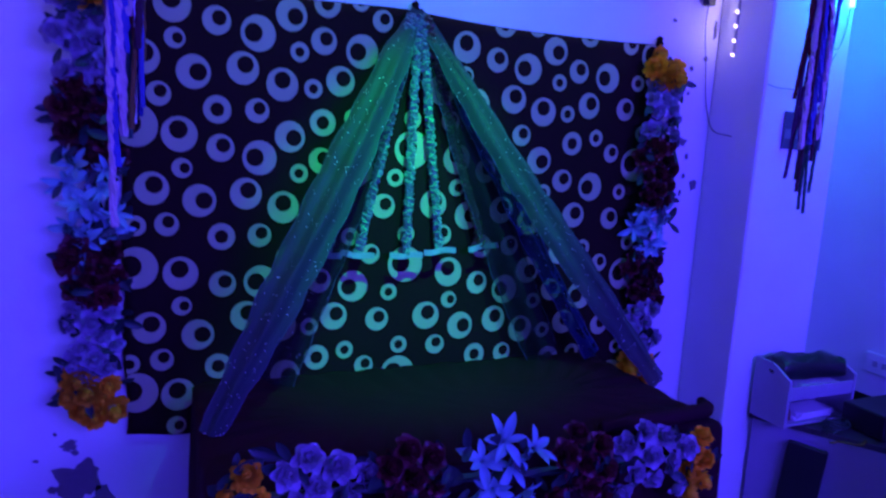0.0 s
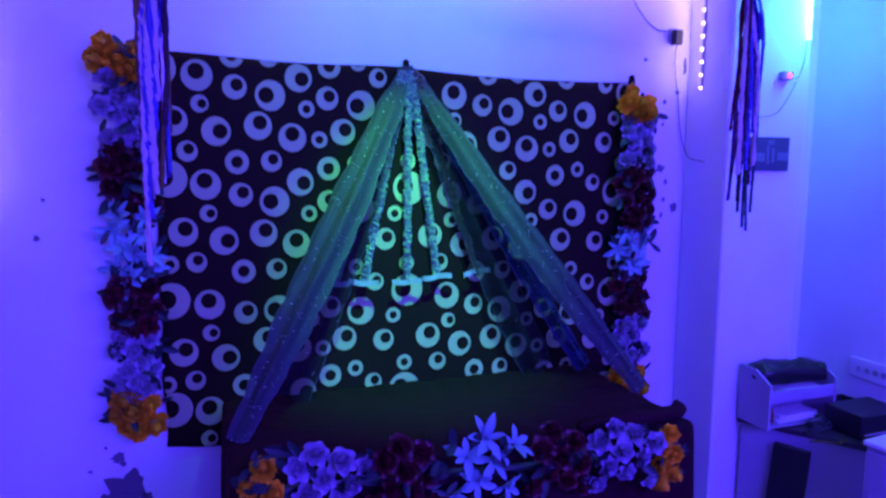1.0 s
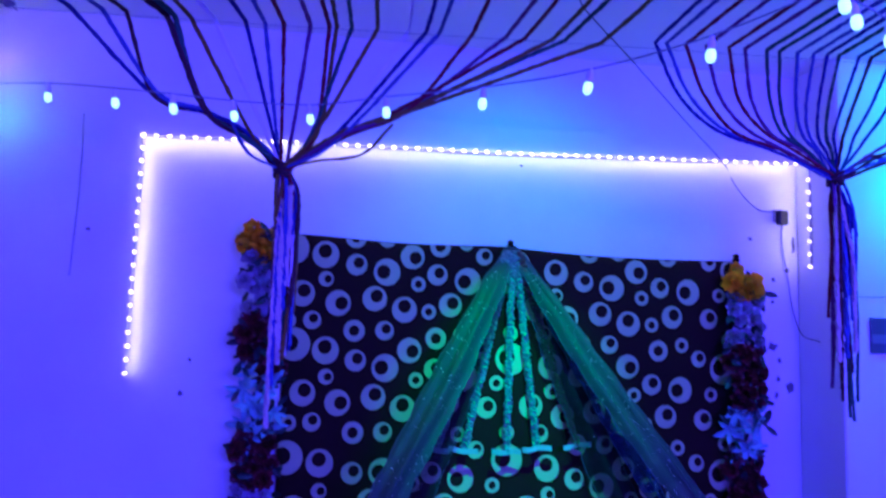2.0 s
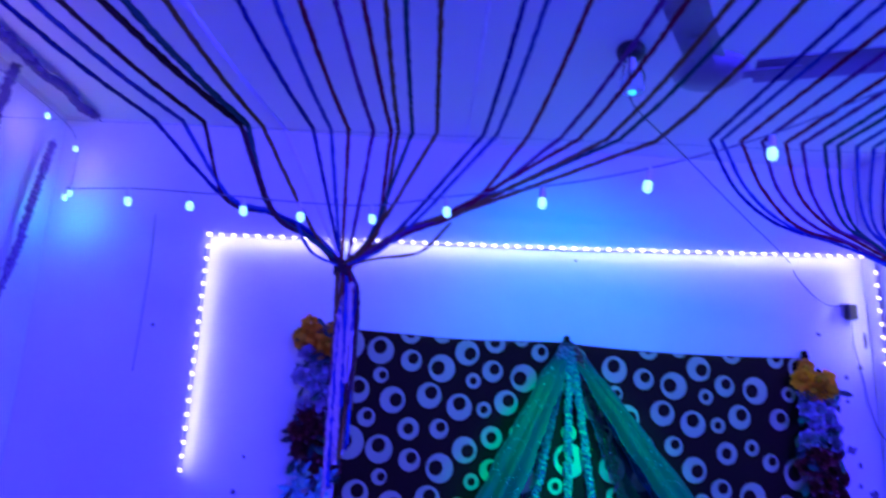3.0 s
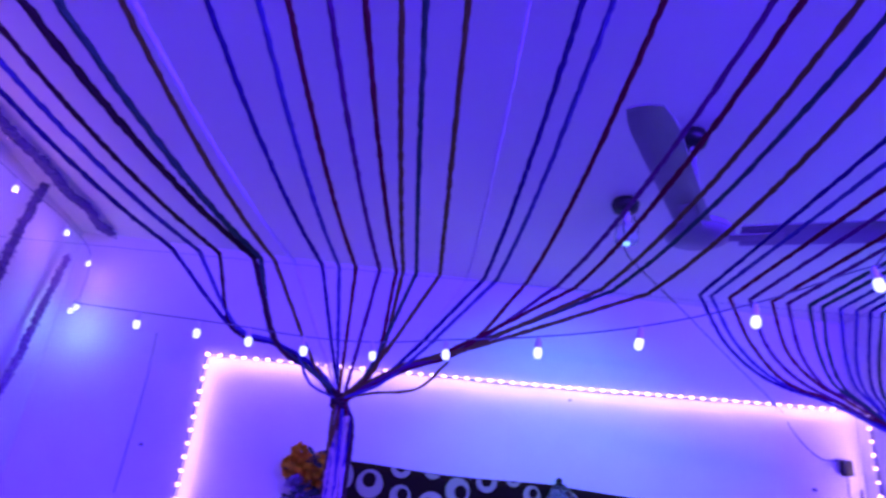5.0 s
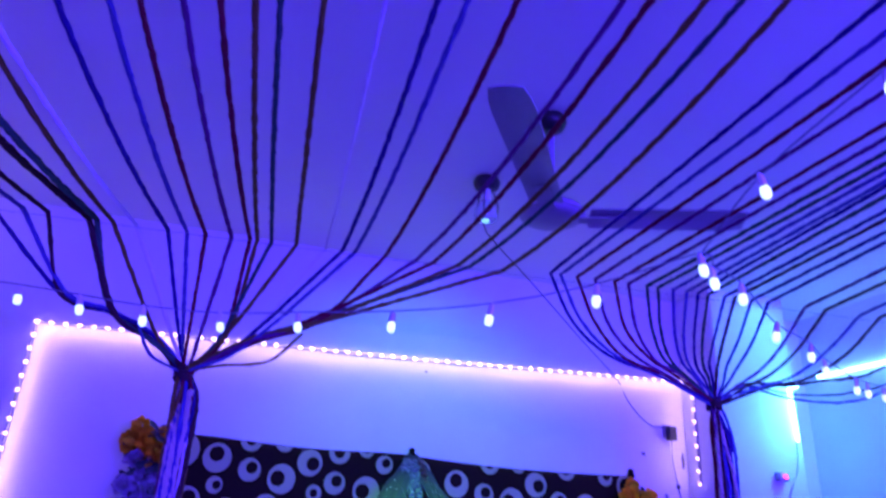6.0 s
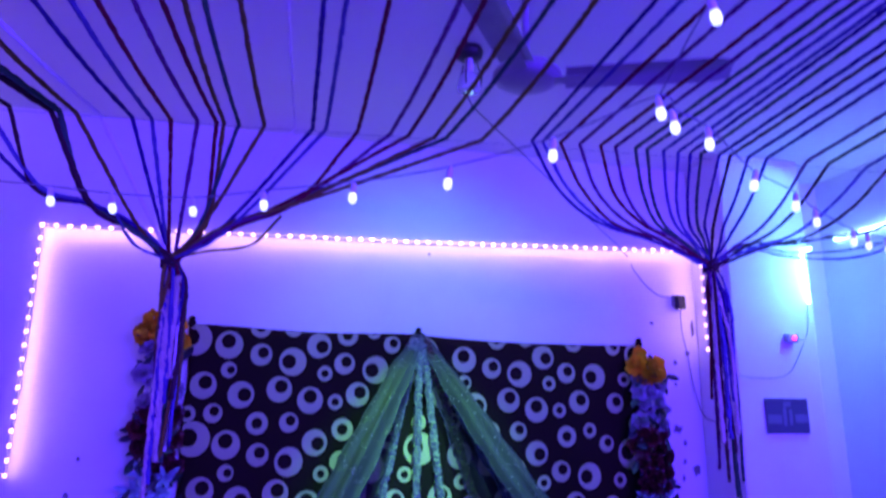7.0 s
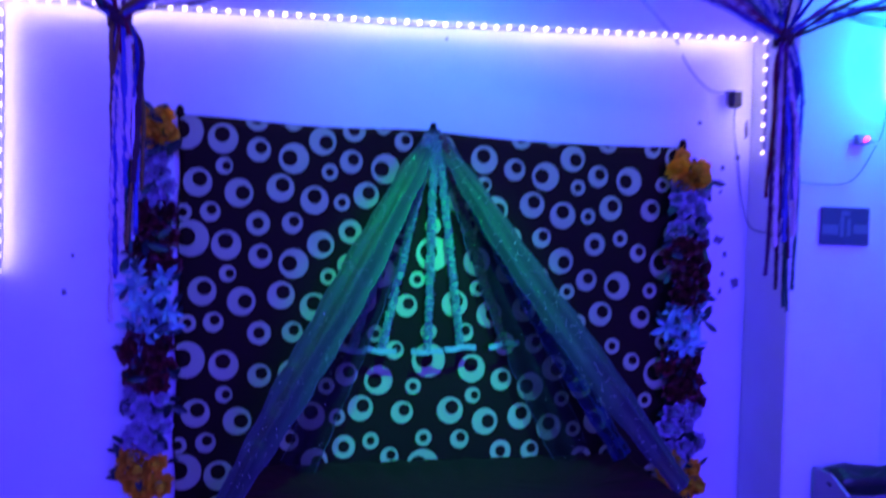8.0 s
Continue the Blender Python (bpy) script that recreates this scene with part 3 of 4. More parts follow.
def lily_mesh(seed):
    rng = random.Random(seed)
    bm = bmesh.new()
    for k in range(6):
        m = pose(0, 0, 0.002 * (k % 2), 0, 0, 60 * k + rng.uniform(-10, 10)) @ pose(0.004, 0, 0, 0, -30 + rng.uniform(-30, 22), 0)
        petal(bm, m, 0.092 * rng.uniform(0.7, 1.12), 0.040 if k % 2 else 0.030, -0.6 + rng.uniform(-0.6, 0.5), 0.22, 1.0, nu=8, nv=4)
    for k in range(5):
        a = k * math.tau / 5
        tube(bm, [Vector((0, 0, 0)), Vector((math.cos(a) * 0.008, math.sin(a) * 0.008, 0.025)), Vector((math.cos(a) * 0.018, math.sin(a) * 0.018, 0.045))], 0.0012, sides=4)
    return mesh_of(bm, "lily", [LILY_WHITE, STAMEN])


def leaf_mesh(seed):
    bm = bmesh.new()
    petal(bm, Matrix(), 0.075, 0.034, 0.5, 0.18, 1.0, nu=7, nv=4)
    return mesh_of(bm, "leaf", [LEAF])


FLOWERS = {
    "lilac": [rose_mesh(ROSE_LILAC, s) for s in (1, 2, 3)], "red": [rose_mesh(ROSE_RED, s) for s in (4, 5)],
    "orange": [marigold_mesh(s) for s in (6, 7)], "lily": [lily_mesh(s) for s in (8, 9, 10)], "leaf": [leaf_mesh(11)]}
PART_NAME = {"lilac": "rose", "red": "rose", "orange": "marigold", "lily": "lily", "leaf": "leaf"}


def place_flower(t, inv, kind, q, facing, rng, size=1.0):
    """A flower head at q that looks along facing."""
    me = rng.choice(FLOWERS[kind])
    f = Vector(facing).normalized()
    turn = f.to_track_quat("Z", "Y").to_matrix().to_4x4() @ pose(0, 0, 0, 0, 0, rng.uniform(0, 360))
    shared(PART_NAME[kind], me, t, inv @ Matrix.Translation(q) @ turn @ Matrix.Scale(size, 4))


def column_garland(x_at, rows, width, label, seed, depth=2.60):
    rng = random.Random(seed)
    z0 = min(r[1] for r in rows)
    t = thing("flower_garland", (x_at(z0), depth, z0), label, "flower garland", "flower garlands")
    inv = Matrix.Translation(t.location).inverted()
    stem = [Vector((x_at(z), depth + 0.022, z)) for z in np.linspace(max(r[0] for r in rows), z0, 30)]
    part("stem", tubed([inv @ q for q in stem], 0.012, sides=6, rough=0.2), LEAF, t)
    for top, low, kind in rows:
        count = {"lily": 10, "orange": 14, "lilac": 10, "red": 13}[kind]
        count = max(3, round(count * (top - low) / 0.24))
        for k in range(count):
            z = top - (top - low) * (k + 0.5) / count
            x = x_at(z) + width * (((k * 0.618 + 0.2) % 1.0) - 0.5)
            face = Vector(((x - x_at(z)) * 5 + rng.uniform(-0.4, 0.4), -1, rng.uniform(-0.35, 0.35)))
            place_flower(t, inv, kind, Vector((x, depth - rng.uniform(0.0, 0.035), z + rng.uniform(-0.015, 0.015))), face, rng,
                         {"lily": 0.80, "orange": 1.0, "lilac": 1.0, "red": 1.1}[kind] * rng.uniform(0.82, 1.18))
        for k in range(max(6, count * 2)):
            z, side = rng.uniform(low, top), rng.choice((-1, 1))
            place_flower(t, inv, "leaf", Vector((x_at(z) + side * rng.uniform(0.0, width * 0.58), depth + rng.uniform(-0.045, 0.012), z)), (rng.uniform(-0.4, 0.4), -1, rng.uniform(-0.4, 0.4)), rng, rng.uniform(0.7, 1.2))


LABEL_F = "artificial garland of lilac and red roses, white lilies, orange marigolds"
column_garland(lambda z: 0.035 + 0.02 * math.sin((z - 0.8) * 2.2), [(2.24, 2.10, "orange"), (2.10, 1.86, "lilac"), (1.86, 1.62, "red"), (1.62, 1.36, "lily"), (1.36, 1.16, "red"), (1.16, 0.90, "lilac"), (0.90, 0.76, "orange")], 0.15, LABEL_F, 21)
column_garland(lambda z: 2.275 - 0.012 * math.sin((z - 0.7) * 3), [(2.14, 2.03, "orange"), (2.03, 1.79, "lilac"), (1.79, 1.50, "red"), (1.50, 1.28, "lily"), (1.28, 1.06, "red"), (1.06, 0.80, "lilac"), (0.80, 0.66, "orange")], 0.155, LABEL_F, 22)


def front_garland():
    rng = random.Random(23)
    t = thing("flower_garland", (1.15, 1.76, 0.8), "artificial flower garland laid along the platform's front edge", "flower garland", "flower garlands")
    inv = Matrix.Translation(t.location).inverted()
    mid = lambda x: 0.828 - 0.055 * (x - 1.1)
    part("stem", tubed([inv @ Vector((x, 1.772, mid(x) - 0.03)) for x in np.linspace(0.42, 1.86, 50)], 0.014, sides=6, rough=0.3), LEAF, t)
    rows = [(0.38, 0.49, "orange", 6), (0.50, 0.76, "lilac", 10), (0.76, 0.98, "red", 9), (1.02, 1.26, "lily", 7), (1.30, 1.52, "red", 9), (1.53, 1.80, "lilac", 10), (1.80, 1.89, "orange", 6)]
    for x0, x1, kind, count in rows:
        for k in range(count):
            x = x0 + (x1 - x0) * (k + 0.5) / count
            v = ((k * 0.618 + 0.1) % 1.0) - 0.5
            z = mid(x) + v * 0.20 - (0.03 if kind == "orange" else 0)
            place_flower(t, inv, kind, Vector((x, 1.745 - 0.03 * rng.random(), z)), (rng.uniform(-0.5, 0.5), -1, 0.25 + v * 1.6 + rng.uniform(-0.2, 0.2)), rng,
                         {"lily": 0.84, "orange": 0.8, "lilac": 0.92, "red": 1.0}[kind] * rng.uniform(0.9, 1.15))
        for k in range(count + 6):
            x = rng.uniform(x0, x1)
            place_flower(t, inv, "leaf", Vector((x, rng.uniform(1.71, 1.76), mid(x) + rng.uniform(-0.10, 0.09))), (rng.uniform(-0.6, 0.6), -1, rng.uniform(-0.2, 0.8)), rng, rng.uniform(0.7, 1.2))


front_garland()


# ---------------------------------------------------------------- streamers: over the thread, into two knots, hanging tails
KNOT_L, KNOT_R = Vector((0.183, 1.67, 2.30)), Vector((2.012, 1.64, 2.385))
tagged(link("tie_thread", tubed(straight_path([(ROOM_X0, 1.41, 2.60), (0.2, 1.40, 2.637), (1.1, 1.40, 2.668), (2.2, 1.40, 2.70), (ROOM_X1, 1.40, 2.73)], 0.3), 0.0006, sides=5), STREAM[1]), "thin thread stretched across the room under the streamers", "thread")


def streamer(colour, bend_x, bend_z, slope, knot, gather, tail, seed, thick=0.007, loose=0.016, belly=1.0):
    rng = random.Random(seed)
    b = Vector((bend_x, 1.40, bend_z))
    # a shallow belly behind the thread, then up to the ceiling where it is stuck down
    sag = []
    for w in (3.8, 3.0, 2.2, 1.7, 1.35, 1.05, 0.75, 0.5, 0.25, 0.0):
        rise = belly * (-0.05 * w + 0.125 * w * w) + (1 - belly) * (0.115 * w - 0.035 * math.sin(w / 3.8 * math.pi))
        sag.append(Vector((bend_x - slope * w, 1.4 - w, min(bend_z + rise, CEIL - 0.02 - 0.004 * (w < 3)))))
    path = smooth_path(sag, 0.014)
    k = knot + Vector((rng.uniform(-0.012, 0.012), rng.uniform(-0.012, 0.012), rng.uniform(-0.01, 0.01)))
    down = [b, *[Vector(g) + Vector((rng.uniform(-loose, loose), rng.uniform(-loose, loose), rng.uniform(-loose, loose))) for g in gather], k]
    path += smooth_path(down, 0.012)[1:]
    ex, ez = tail
    sway = rng.uniform(-0.012, 0.012)
    path += smooth_path([k, k + Vector((ex * 0.7 + sway * 0.5, rng.uniform(-0.02, 0.02), -0.07)), Vector((knot.x + ex + sway, knot.y + rng.uniform(-0.03, 0.03), (knot.z + ez) / 2)), Vector((knot.x + ex, knot.y + rng.uniform(-0.03, 0.03), ez))], 0.012)[1:]
    ob = link("streamer", tubed(path, lambda u: thick * (1.0 if u < 0.84 else 0.9), sides=6, rough=0.22, seed=seed), STREAM[colour])
    names = ("dark blue", "light blue", "dark red", "purple", "olive", "dark green", "white", "black")
    tagged(ob, names[colour] + " crepe paper streamer running overhead into a tied bunch", "streamer", "ceiling streamers")


GL = [(-0.15, 1.46, 2.442), (-0.02, 1.51, 2.428), (0.085, 1.6, 2.372)]
GR = [(0.55, 1.50, 2.475), (0.356, 1.58, 2.395)]
# colour, bend x, slope to the rear
LEFT = [(0, -0.350, 0.24), (1, -0.270, 0.27), (7, -0.210, 0.27), (7, -0.110, 0.29), (5, -0.090, 0.24), (4, -0.050, 0.16), (6, 0.010, 0.20), (0, 0.090, 0.15), (1, 0.140, 0.11), (2, 0.190, 0.11),
        (3, 0.260, 0.11), (2, 0.310, 0.10), (4, 0.330, 0.06), (5, 0.370, 0.06), (4, 0.440, 0.06), (6, 0.525, 0.045), (0, 0.574, 0.01), (1, 0.612, 0.00), (2, 0.704, 0.01),
        (3, 0.800, -0.06), (2, 0.856, -0.05), (4, 0.935, -0.06), (5, 0.972, -0.08), (4, 1.083, -0.05)]
for n, (c, x, s) in enumerate(LEFT):
    g = GL[0:3] if n < 3 else GL[1:3] if n < 5 else [GL[2]] if n == 5 else [] if x < 0.3 else [Vector(GR[1]).lerp(Vector((0.2, 1.6, 2.4)), 0.5)] if x < 0.5 else [GR[1]] if x < 0.65 else GR
    streamer(c, x, 2.637 + 0.035 * max(0, x), s, KNOT_L, g, (-0.015 + 0.07 * ((n * 0.618) % 1), (1.80, 1.92, 1.70, 1.86)[n % 4] + 0.05 * math.sin(n * 2.3)), 100 + n, 0.0085 if n in (3, 4) else 0.0036 if c == 6 and x > 0.4 else 0.0060)
# how far out and how low the tails of each colour hang
TAILS = {2: lambda u: (-0.04 + 0.03 * u, 1.84 + 0.14 * u), 3: lambda u: (-0.015 + 0.03 * u, 1.66 + 0.14 * u), 7: lambda u: (-0.005 + 0.035 * u, 1.64 + 0.12 * u), 0: lambda u: (0.025 + 0.03 * u, 2.0 + 0.2 * u),
         1: lambda u: (0.02 + 0.03 * u, 1.78 + 0.3 * u), 4: lambda u: (0.03 + 0.035 * u, 1.60 + 0.12 * u), 5: lambda u: (0.035 + 0.03 * u, 1.58 + 0.1 * u)}
RIGHT = [(0, 1.246, -.05), (1, 1.282, -.08), (2, 1.342, -.09), (3, 1.407, -.10), (2, 1.479, -.13), (3, 1.531, -.13), (5, 1.601, -.11), (5, 1.644, -.11), (1, 1.703, -.08), (1, 1.757, -.06), (0, 1.802, -.03),
         (5, 1.843, -.03), (0, 1.91, -.03), (7, 1.952, -.03), (0, 2.022, -.02), (0, 2.093, .01), (3, 2.252, .03), (7, 2.344, .03), (1, 2.505, .05), (7, 2.598, .06)]
for n, (c, x, s) in enumerate(RIGHT):
    z = 2.692 + 0.026 * (x - 1.246)
    d = KNOT_R - Vector((x, 1.40, z))
    # each one sags into a bowl before it meets the knot
    g = [(x + d.x * h, 1.40 + d.y * v, z + d.z * v) for h, v in ((0.17, 0.38), (0.38, 0.64), (0.66, 0.79))]
    streamer(c, x, z, s, KNOT_R, g, TAILS[c](((n * 0.618 + 0.3) % 1)), 200 + n, 0.0056, 0.006, 0.0)
for k, at in ((0, KNOT_L), (1, KNOT_R)):
    bm = bmesh.new()
    for j in range(4):
        loop = [at + Vector((math.cos(a) * 0.024, math.sin(a) * 0.022, 0.010 * (j - 1.5) + 0.006 * math.sin(a * 2 + j))) for a in np.linspace(0, math.tau, 25)]
        tube(bm, loop, 0.006, sides=5, rough=0.2, seed=j)
    tagged(link("knot_tie", bm, STREAM[7]), "dark crepe tie binding the gathered streamers", "tie", "knot ties")
for n in range(9):
    # silver-white tinsel tails hanging among the bunch
    at, ex, ez = (KNOT_L, -0.005 + 0.007 * n, (1.54, 1.66, 1.80, 1.72, 1.88, 1.95)[n]) if n < 6 else (KNOT_R, -0.02 + 0.03 * (n - 6), 1.68 + 0.05 * n * 0.3)
    path = smooth_path([at, at + Vector((ex * 0.5, -0.012, -0.15)), Vector((at.x + ex, at.y - 0.02, ez + 0.3)), Vector((at.x + ex, at.y - 0.02, ez))], 0.012)
    tagged(link("tinsel_tail", tubed(path, 0.0075, sides=6, rough=0.4, seed=300 + n), STREAM[1] if n % 3 == 1 else TINSEL_SILVER), "fuzzy pale tinsel strand hanging from a streamer knot", "tinsel", "tinsel tails")
loops = [[(0.05, 1.52, 2.40), (0.09, 1.60, 2.33), (0.18, 1.66, 2.30)], [(0.50, 1.54, 2.43), (0.42, 1.60, 2.35), (0.30, 1.63, 2.33), (0.19, 1.66, 2.31)],
         [(2.02, 1.63, 2.40), (2.114, 1.6, 2.452), (2.287, 1.6, 2.431), (2.468, 1.6, 2.429), (2.662, 1.6, 2.457), (2.872, 1.6, 2.544), (3.2, 1.55, 2.70), (3.44, 1.5, 2.78)],
         [(2.02, 1.63, 2.40), (2.14, 1.6, 2.455), (2.319, 1.6, 2.445), (2.509, 1.6, 2.46), (2.70, 1.6, 2.50), (2.889, 1.6, 2.57), (3.2, 1.57, 2.74), (3.44, 1.5, 2.80)],
         [(2.02, 1.63, 2.40), (2.14, 1.6, 2.465), (2.319, 1.6, 2.477), (2.509, 1.6, 2.517), (2.679, 1.6, 2.549), (2.889, 1.6, 2.628), (3.44, 1.5, 2.80)]]
for n, l in enumerate(loops):
    tagged(link("loose_loop", tubed(smooth_path(l, 0.02), (0.004, 0.004, 0.0042, 0.0035, 0.0055)[n], sides=5, rough=0.45), STREAM[(1, 4, 1, 5, 7)[n]]), "loose sagging crepe end by the knot", "streamer", "loose streamer ends")


# ---------------------------------------------------------------- string of bulbs
def string_light():
    t = thing("string_light", (0, 1.4, 2.4), "string of small frosted bulbs glowing bluish white", "string light")
    inv = Matrix.Translation(t.location).inverted()
    run1 = [(-1.12, 1.10, 2.95), (-1.12, 1.487, 2.962), (-1.12, 1.865, 2.974), (-1.12, 2.31, 3.0), (-1.12, 2.58, 2.965), (-1.12, 2.60, 2.76), (-1.10, 2.517, 2.718), (-0.442, 1.55, 2.438), (-0.225, 1.42, 2.398),
            (-0.068, 1.367, 2.378), (0.09, 1.32, 2.358), (0.273, 1.383, 2.382), (0.462, 1.20, 2.36), (0.666, 1.047, 2.349), (0.862, 0.917, 2.358), (1.045, 0.758, 2.382), (1.203, 0.605, 2.425),
            (1.249, 0.633, 2.413), (1.357, 0.681, 2.409), (1.584, 0.843, 2.393), (1.772, 0.932, 2.383), (1.959, 1.071, 2.392), (2.204, 1.2, 2.383), (2.361, 1.3, 2.404), (2.49, 1.35, 2.41)]
    run2 = [(1.203, 0.605, 2.425), (1.181, 0.393, 2.497), (1.194, 0.141, 2.55), (1.2, -0.3, 2.62)]
    glass = mesh_of(lathe([(0.003, -0.015), (0.007, -0.0125), (0.0096, -0.006), (0.0096, 0.004), (0.0075, 0.010)], 12), "bulb", [BULB])
    cap = mesh_of(lathe([(0.0075, 0.010), (0.008, 0.013), (0.007, 0.030), (0.003, 0.040)], 10), "socket", [WHITE_PLASTIC])
    for run, skip in ((run1, 1), (run2, 1)):
        lift = Vector((0, 0, 0.038))
        part("cord", tubed([inv @ (q + lift) for q in smooth_path(run, 0.04)], 0.0018, sides=5), CORD_DULL, t)
        for q in run[skip:]:
            b = shared("bulb", glass, t, inv @ Matrix.Translation(q) @ pose(0, 0, 0, 8 * math.sin(q[0] * 9), 8 * math.cos(q[1] * 7), 0))
            shared("socket", cap, b, Matrix())


string_light()


# ---------------------------------------------------------------- ceiling fan and disco bulb
def fan():
    hub = Vector((1.160, 1.205, 2.80))
    t = thing("ceiling_fan", hub, "dusty ceiling fan standing still, two blades showing", "ceiling fan")
    part("canopy", lathe([(0.012, 0.29), (0.040, 0.298), (0.050, 0.32), (0.042, 0.342), (0.03, 0.35)], 20), BLACK, t, "black canopy cup at the ceiling", True)
    part("rod", lathe([(0.010, 0.03), (0.010, 0.30)], 12), FAN_METAL, t)
    part("motor", lathe([(0.03, -0.022), (0.07, -0.021), (0.090, -0.014), (0.095, 0.0), (0.086, 0.018), (0.05, 0.03), (0.02, 0.045)], 32), FAN_METAL, t, smooth=True)
    part("trim_ring", lathe([(0.092, -0.008), (0.098, -0.004), (0.098, 0.004), (0.092, 0.008)], 32), GREY_PLASTIC, t, "polished ring", True)
    for a, reach in ((-124, 0.665), (-21, 0.56)):
        m = pose(0, 0, -0.012, 0, 0, a) @ pose(0, 0, 0, -9, 0, 0)
        bm = bmesh.new()
        rows = []
        for i in range(13):
            s = i / 12
            x = 0.11 + (reach - 0.11) * s
            w = 0.049 + 0.005 * s - (0.014 if i == 12 else 0.004 if i == 11 else 0)
            rows.append([[bm.verts.new(m @ Vector((x, w * (j / 4 - 0.5) * 2, 0.006 * (1 - ((j / 4 - 0.5) * 2) ** 2) + h))) for j in range(5)] for h in (0, 0.004)])
        for one, two in zip(rows, rows[1:]):
            for j in range(4):
                bm.faces.new((one[0][j], one[0][j + 1], two[0][j + 1], two[0][j]))
                bm.faces.new((one[1][j], two[1][j], two[1][j + 1], one[1][j + 1]))
            for j in (0, 4):
                bm.faces.new((one[0][j], two[0][j], two[1][j], one[1][j]))
        for r in (rows[0], rows[-1]):
            for j in range(4):
                bm.faces.new((r[0][j], r[0][j + 1], r[1][j + 1], r[1][j]))
        bmesh.ops.recalc_face_normals(bm, faces=bm.faces)
        blade = part("blade", bm, FAN_METAL, t, smooth=False)
        part("blade_bracket", boxed((0.07, -0.022, -0.004), (0.22, 0.022, -0.001), 0.001, pose(0, 0, -0.014, 0, 0, a)), FAN_METAL, blade)


fan()
lamp = thing("disco_bulb", (1.12, 1.68, 3.0), "colour-changing disco bulb in a dark ceiling holder, lit green", "disco lamp")
part("holder", lathe([(0.020, 0.15), (0.046, 0.147), (0.052, 0.13), (0.046, 0.108), (0.028, 0.10)], 20), BLACK, lamp, "dark round bulb holder", True)
part("neck", lathe([(0.014, 0.03), (0.016, 0.105)], 14), WHITE_PLASTIC, lamp)
for a in (0, 120, 240):
    part("bracket_arm", tubed([Vector((0.03 * math.cos(radians(a)), 0.03 * math.sin(radians(a)), 0.09)), Vector((0.047 * math.cos(radians(a)), 0.047 * math.sin(radians(a)), 0.04)), Vector((0.042 * math.cos(radians(a)), 0.042 * math.sin(radians(a)), -0.01))], 0.003, sides=5), BLACK, lamp)
part("dome", lathe([(0.022, 0.05), (0.036, 0.035), (0.044, 0.0), (0.042, -0.02), (0.038, -0.024)], 20), CLEAR, lamp, "clear plastic dome", True)
part("lens", lathe([(0.013, -0.024), (0.014, -0.029), (0.010, -0.033), (0.004, -0.034)], 20), GREEN_LED, lamp, "green glowing lens", True)

# cords on wall and ceiling
def cord(points, label, r=0.0024, material=CABLE):
    tagged(link("cord", tubed(smooth_path(points, 0.025), r, sides=5), material), label, "cable", "cables")


cord([(1.13, 1.68, 2.985), (1.15, 1.75, 2.96), (1.45, 2.0, 2.88), (1.85, 2.35, 2.78), (2.22, 2.645, 2.67), (2.27, 2.65, 2.58), (2.35, 2.65, 2.49), (2.42, 2.65, 2.45), (2.49, 2.648, 2.455)], "dark flex slung from the ceiling bulb to the adapter")
cord([(2.515, 2.63, 2.42), (2.52, 2.648, 2.30), (2.55, 2.648, 2.12), (2.57, 2.648, 1.98), (2.598, 2.62, 1.85), (2.602, 2.50, 1.82)], "thin dark flex hanging from the adapter")
cord([(3.035, PY - 0.012, 2.40), (3.03, PY - 0.008, 2.30), (3.0, PY - 0.008, 2.22), (2.93, PY - 0.02, 2.22)], "thin dark flex to the pilot lamp", 0.0018, CORD_DULL)
cord([(2.99, PY - 0.008, 2.20), (2.93, PY - 0.008, 2.10), (2.86, PY - 0.006, 2.04), (2.70, PY - 0.006, 2.03), (2.62, PY - 0.008, 2.04)], "thin dark flex across the pillar", 0.0018, CORD_DULL)
cord([(-0.757, 2.656, 2.70), (-0.749, 2.655, 2.47), (-0.753, 2.656, 2.2), (-0.758, 2.655, 1.998)], "thin dull cord end hanging down the bare wall", 0.0018, CORD_DULL)
ad = thing("power_adapter", (2.512, 2.655, 2.42), "small black power adapter in a wall socket", "adapter")
part("body", boxed((-0.022, -0.045, -0.035), (0.022, -0.006, 0.035), 0.005), BLACK, ad)
part("socket_plate", boxed((-0.032, -0.007, -0.02), (0.012, 0.003, 0.045), 0.003), GREY_PLASTIC, ad)
pl = thing("pilot_plug", (2.914, PY - 0.004, 2.222), "small plug top with a red pilot lamp", "plug")
part("body", boxed((-0.03, -0.03, -0.02), (0.03, 0.002, 0.02), 0.006), GREY_PLASTIC, pl)
part("pilot_lamp", lathe([(0.004, -0.008), (0.009, -0.004), (0.009, 0.004), (0.003, 0.009)], 10, Matrix.Translation((0.004, -0.034, 0))), RED_LED, pl, "red glowing lamp", True)
pic = thing("picture_print", (2.857, PY - 0.004, 1.777), "small unframed dark blue picture print on the pillar", "picture")
part("board", boxed((-0.116, -0.006, 0.0), (0.116, 0.002, 0.16), 0.002), PICTURE, pic)
for lo, hi in (((-0.11, -0.0085, 0.045), (-0.035, -0.0062, 0.085)), ((0.04, -0.0085, 0.05), (0.11, -0.0062, 0.088)), ((-0.025, -0.0085, 0.035), (-0.008, -0.0062, 0.12)), ((0.008, -0.0085, 0.04), (0.024, -0.0062, 0.11)), ((-0.02, -0.0085, 0.125), (0.02, -0.0062, 0.145))):
    part("pale_shape", boxed(lo, hi, 0.001), PICTURE_PALE, pic, "pale printed patch")

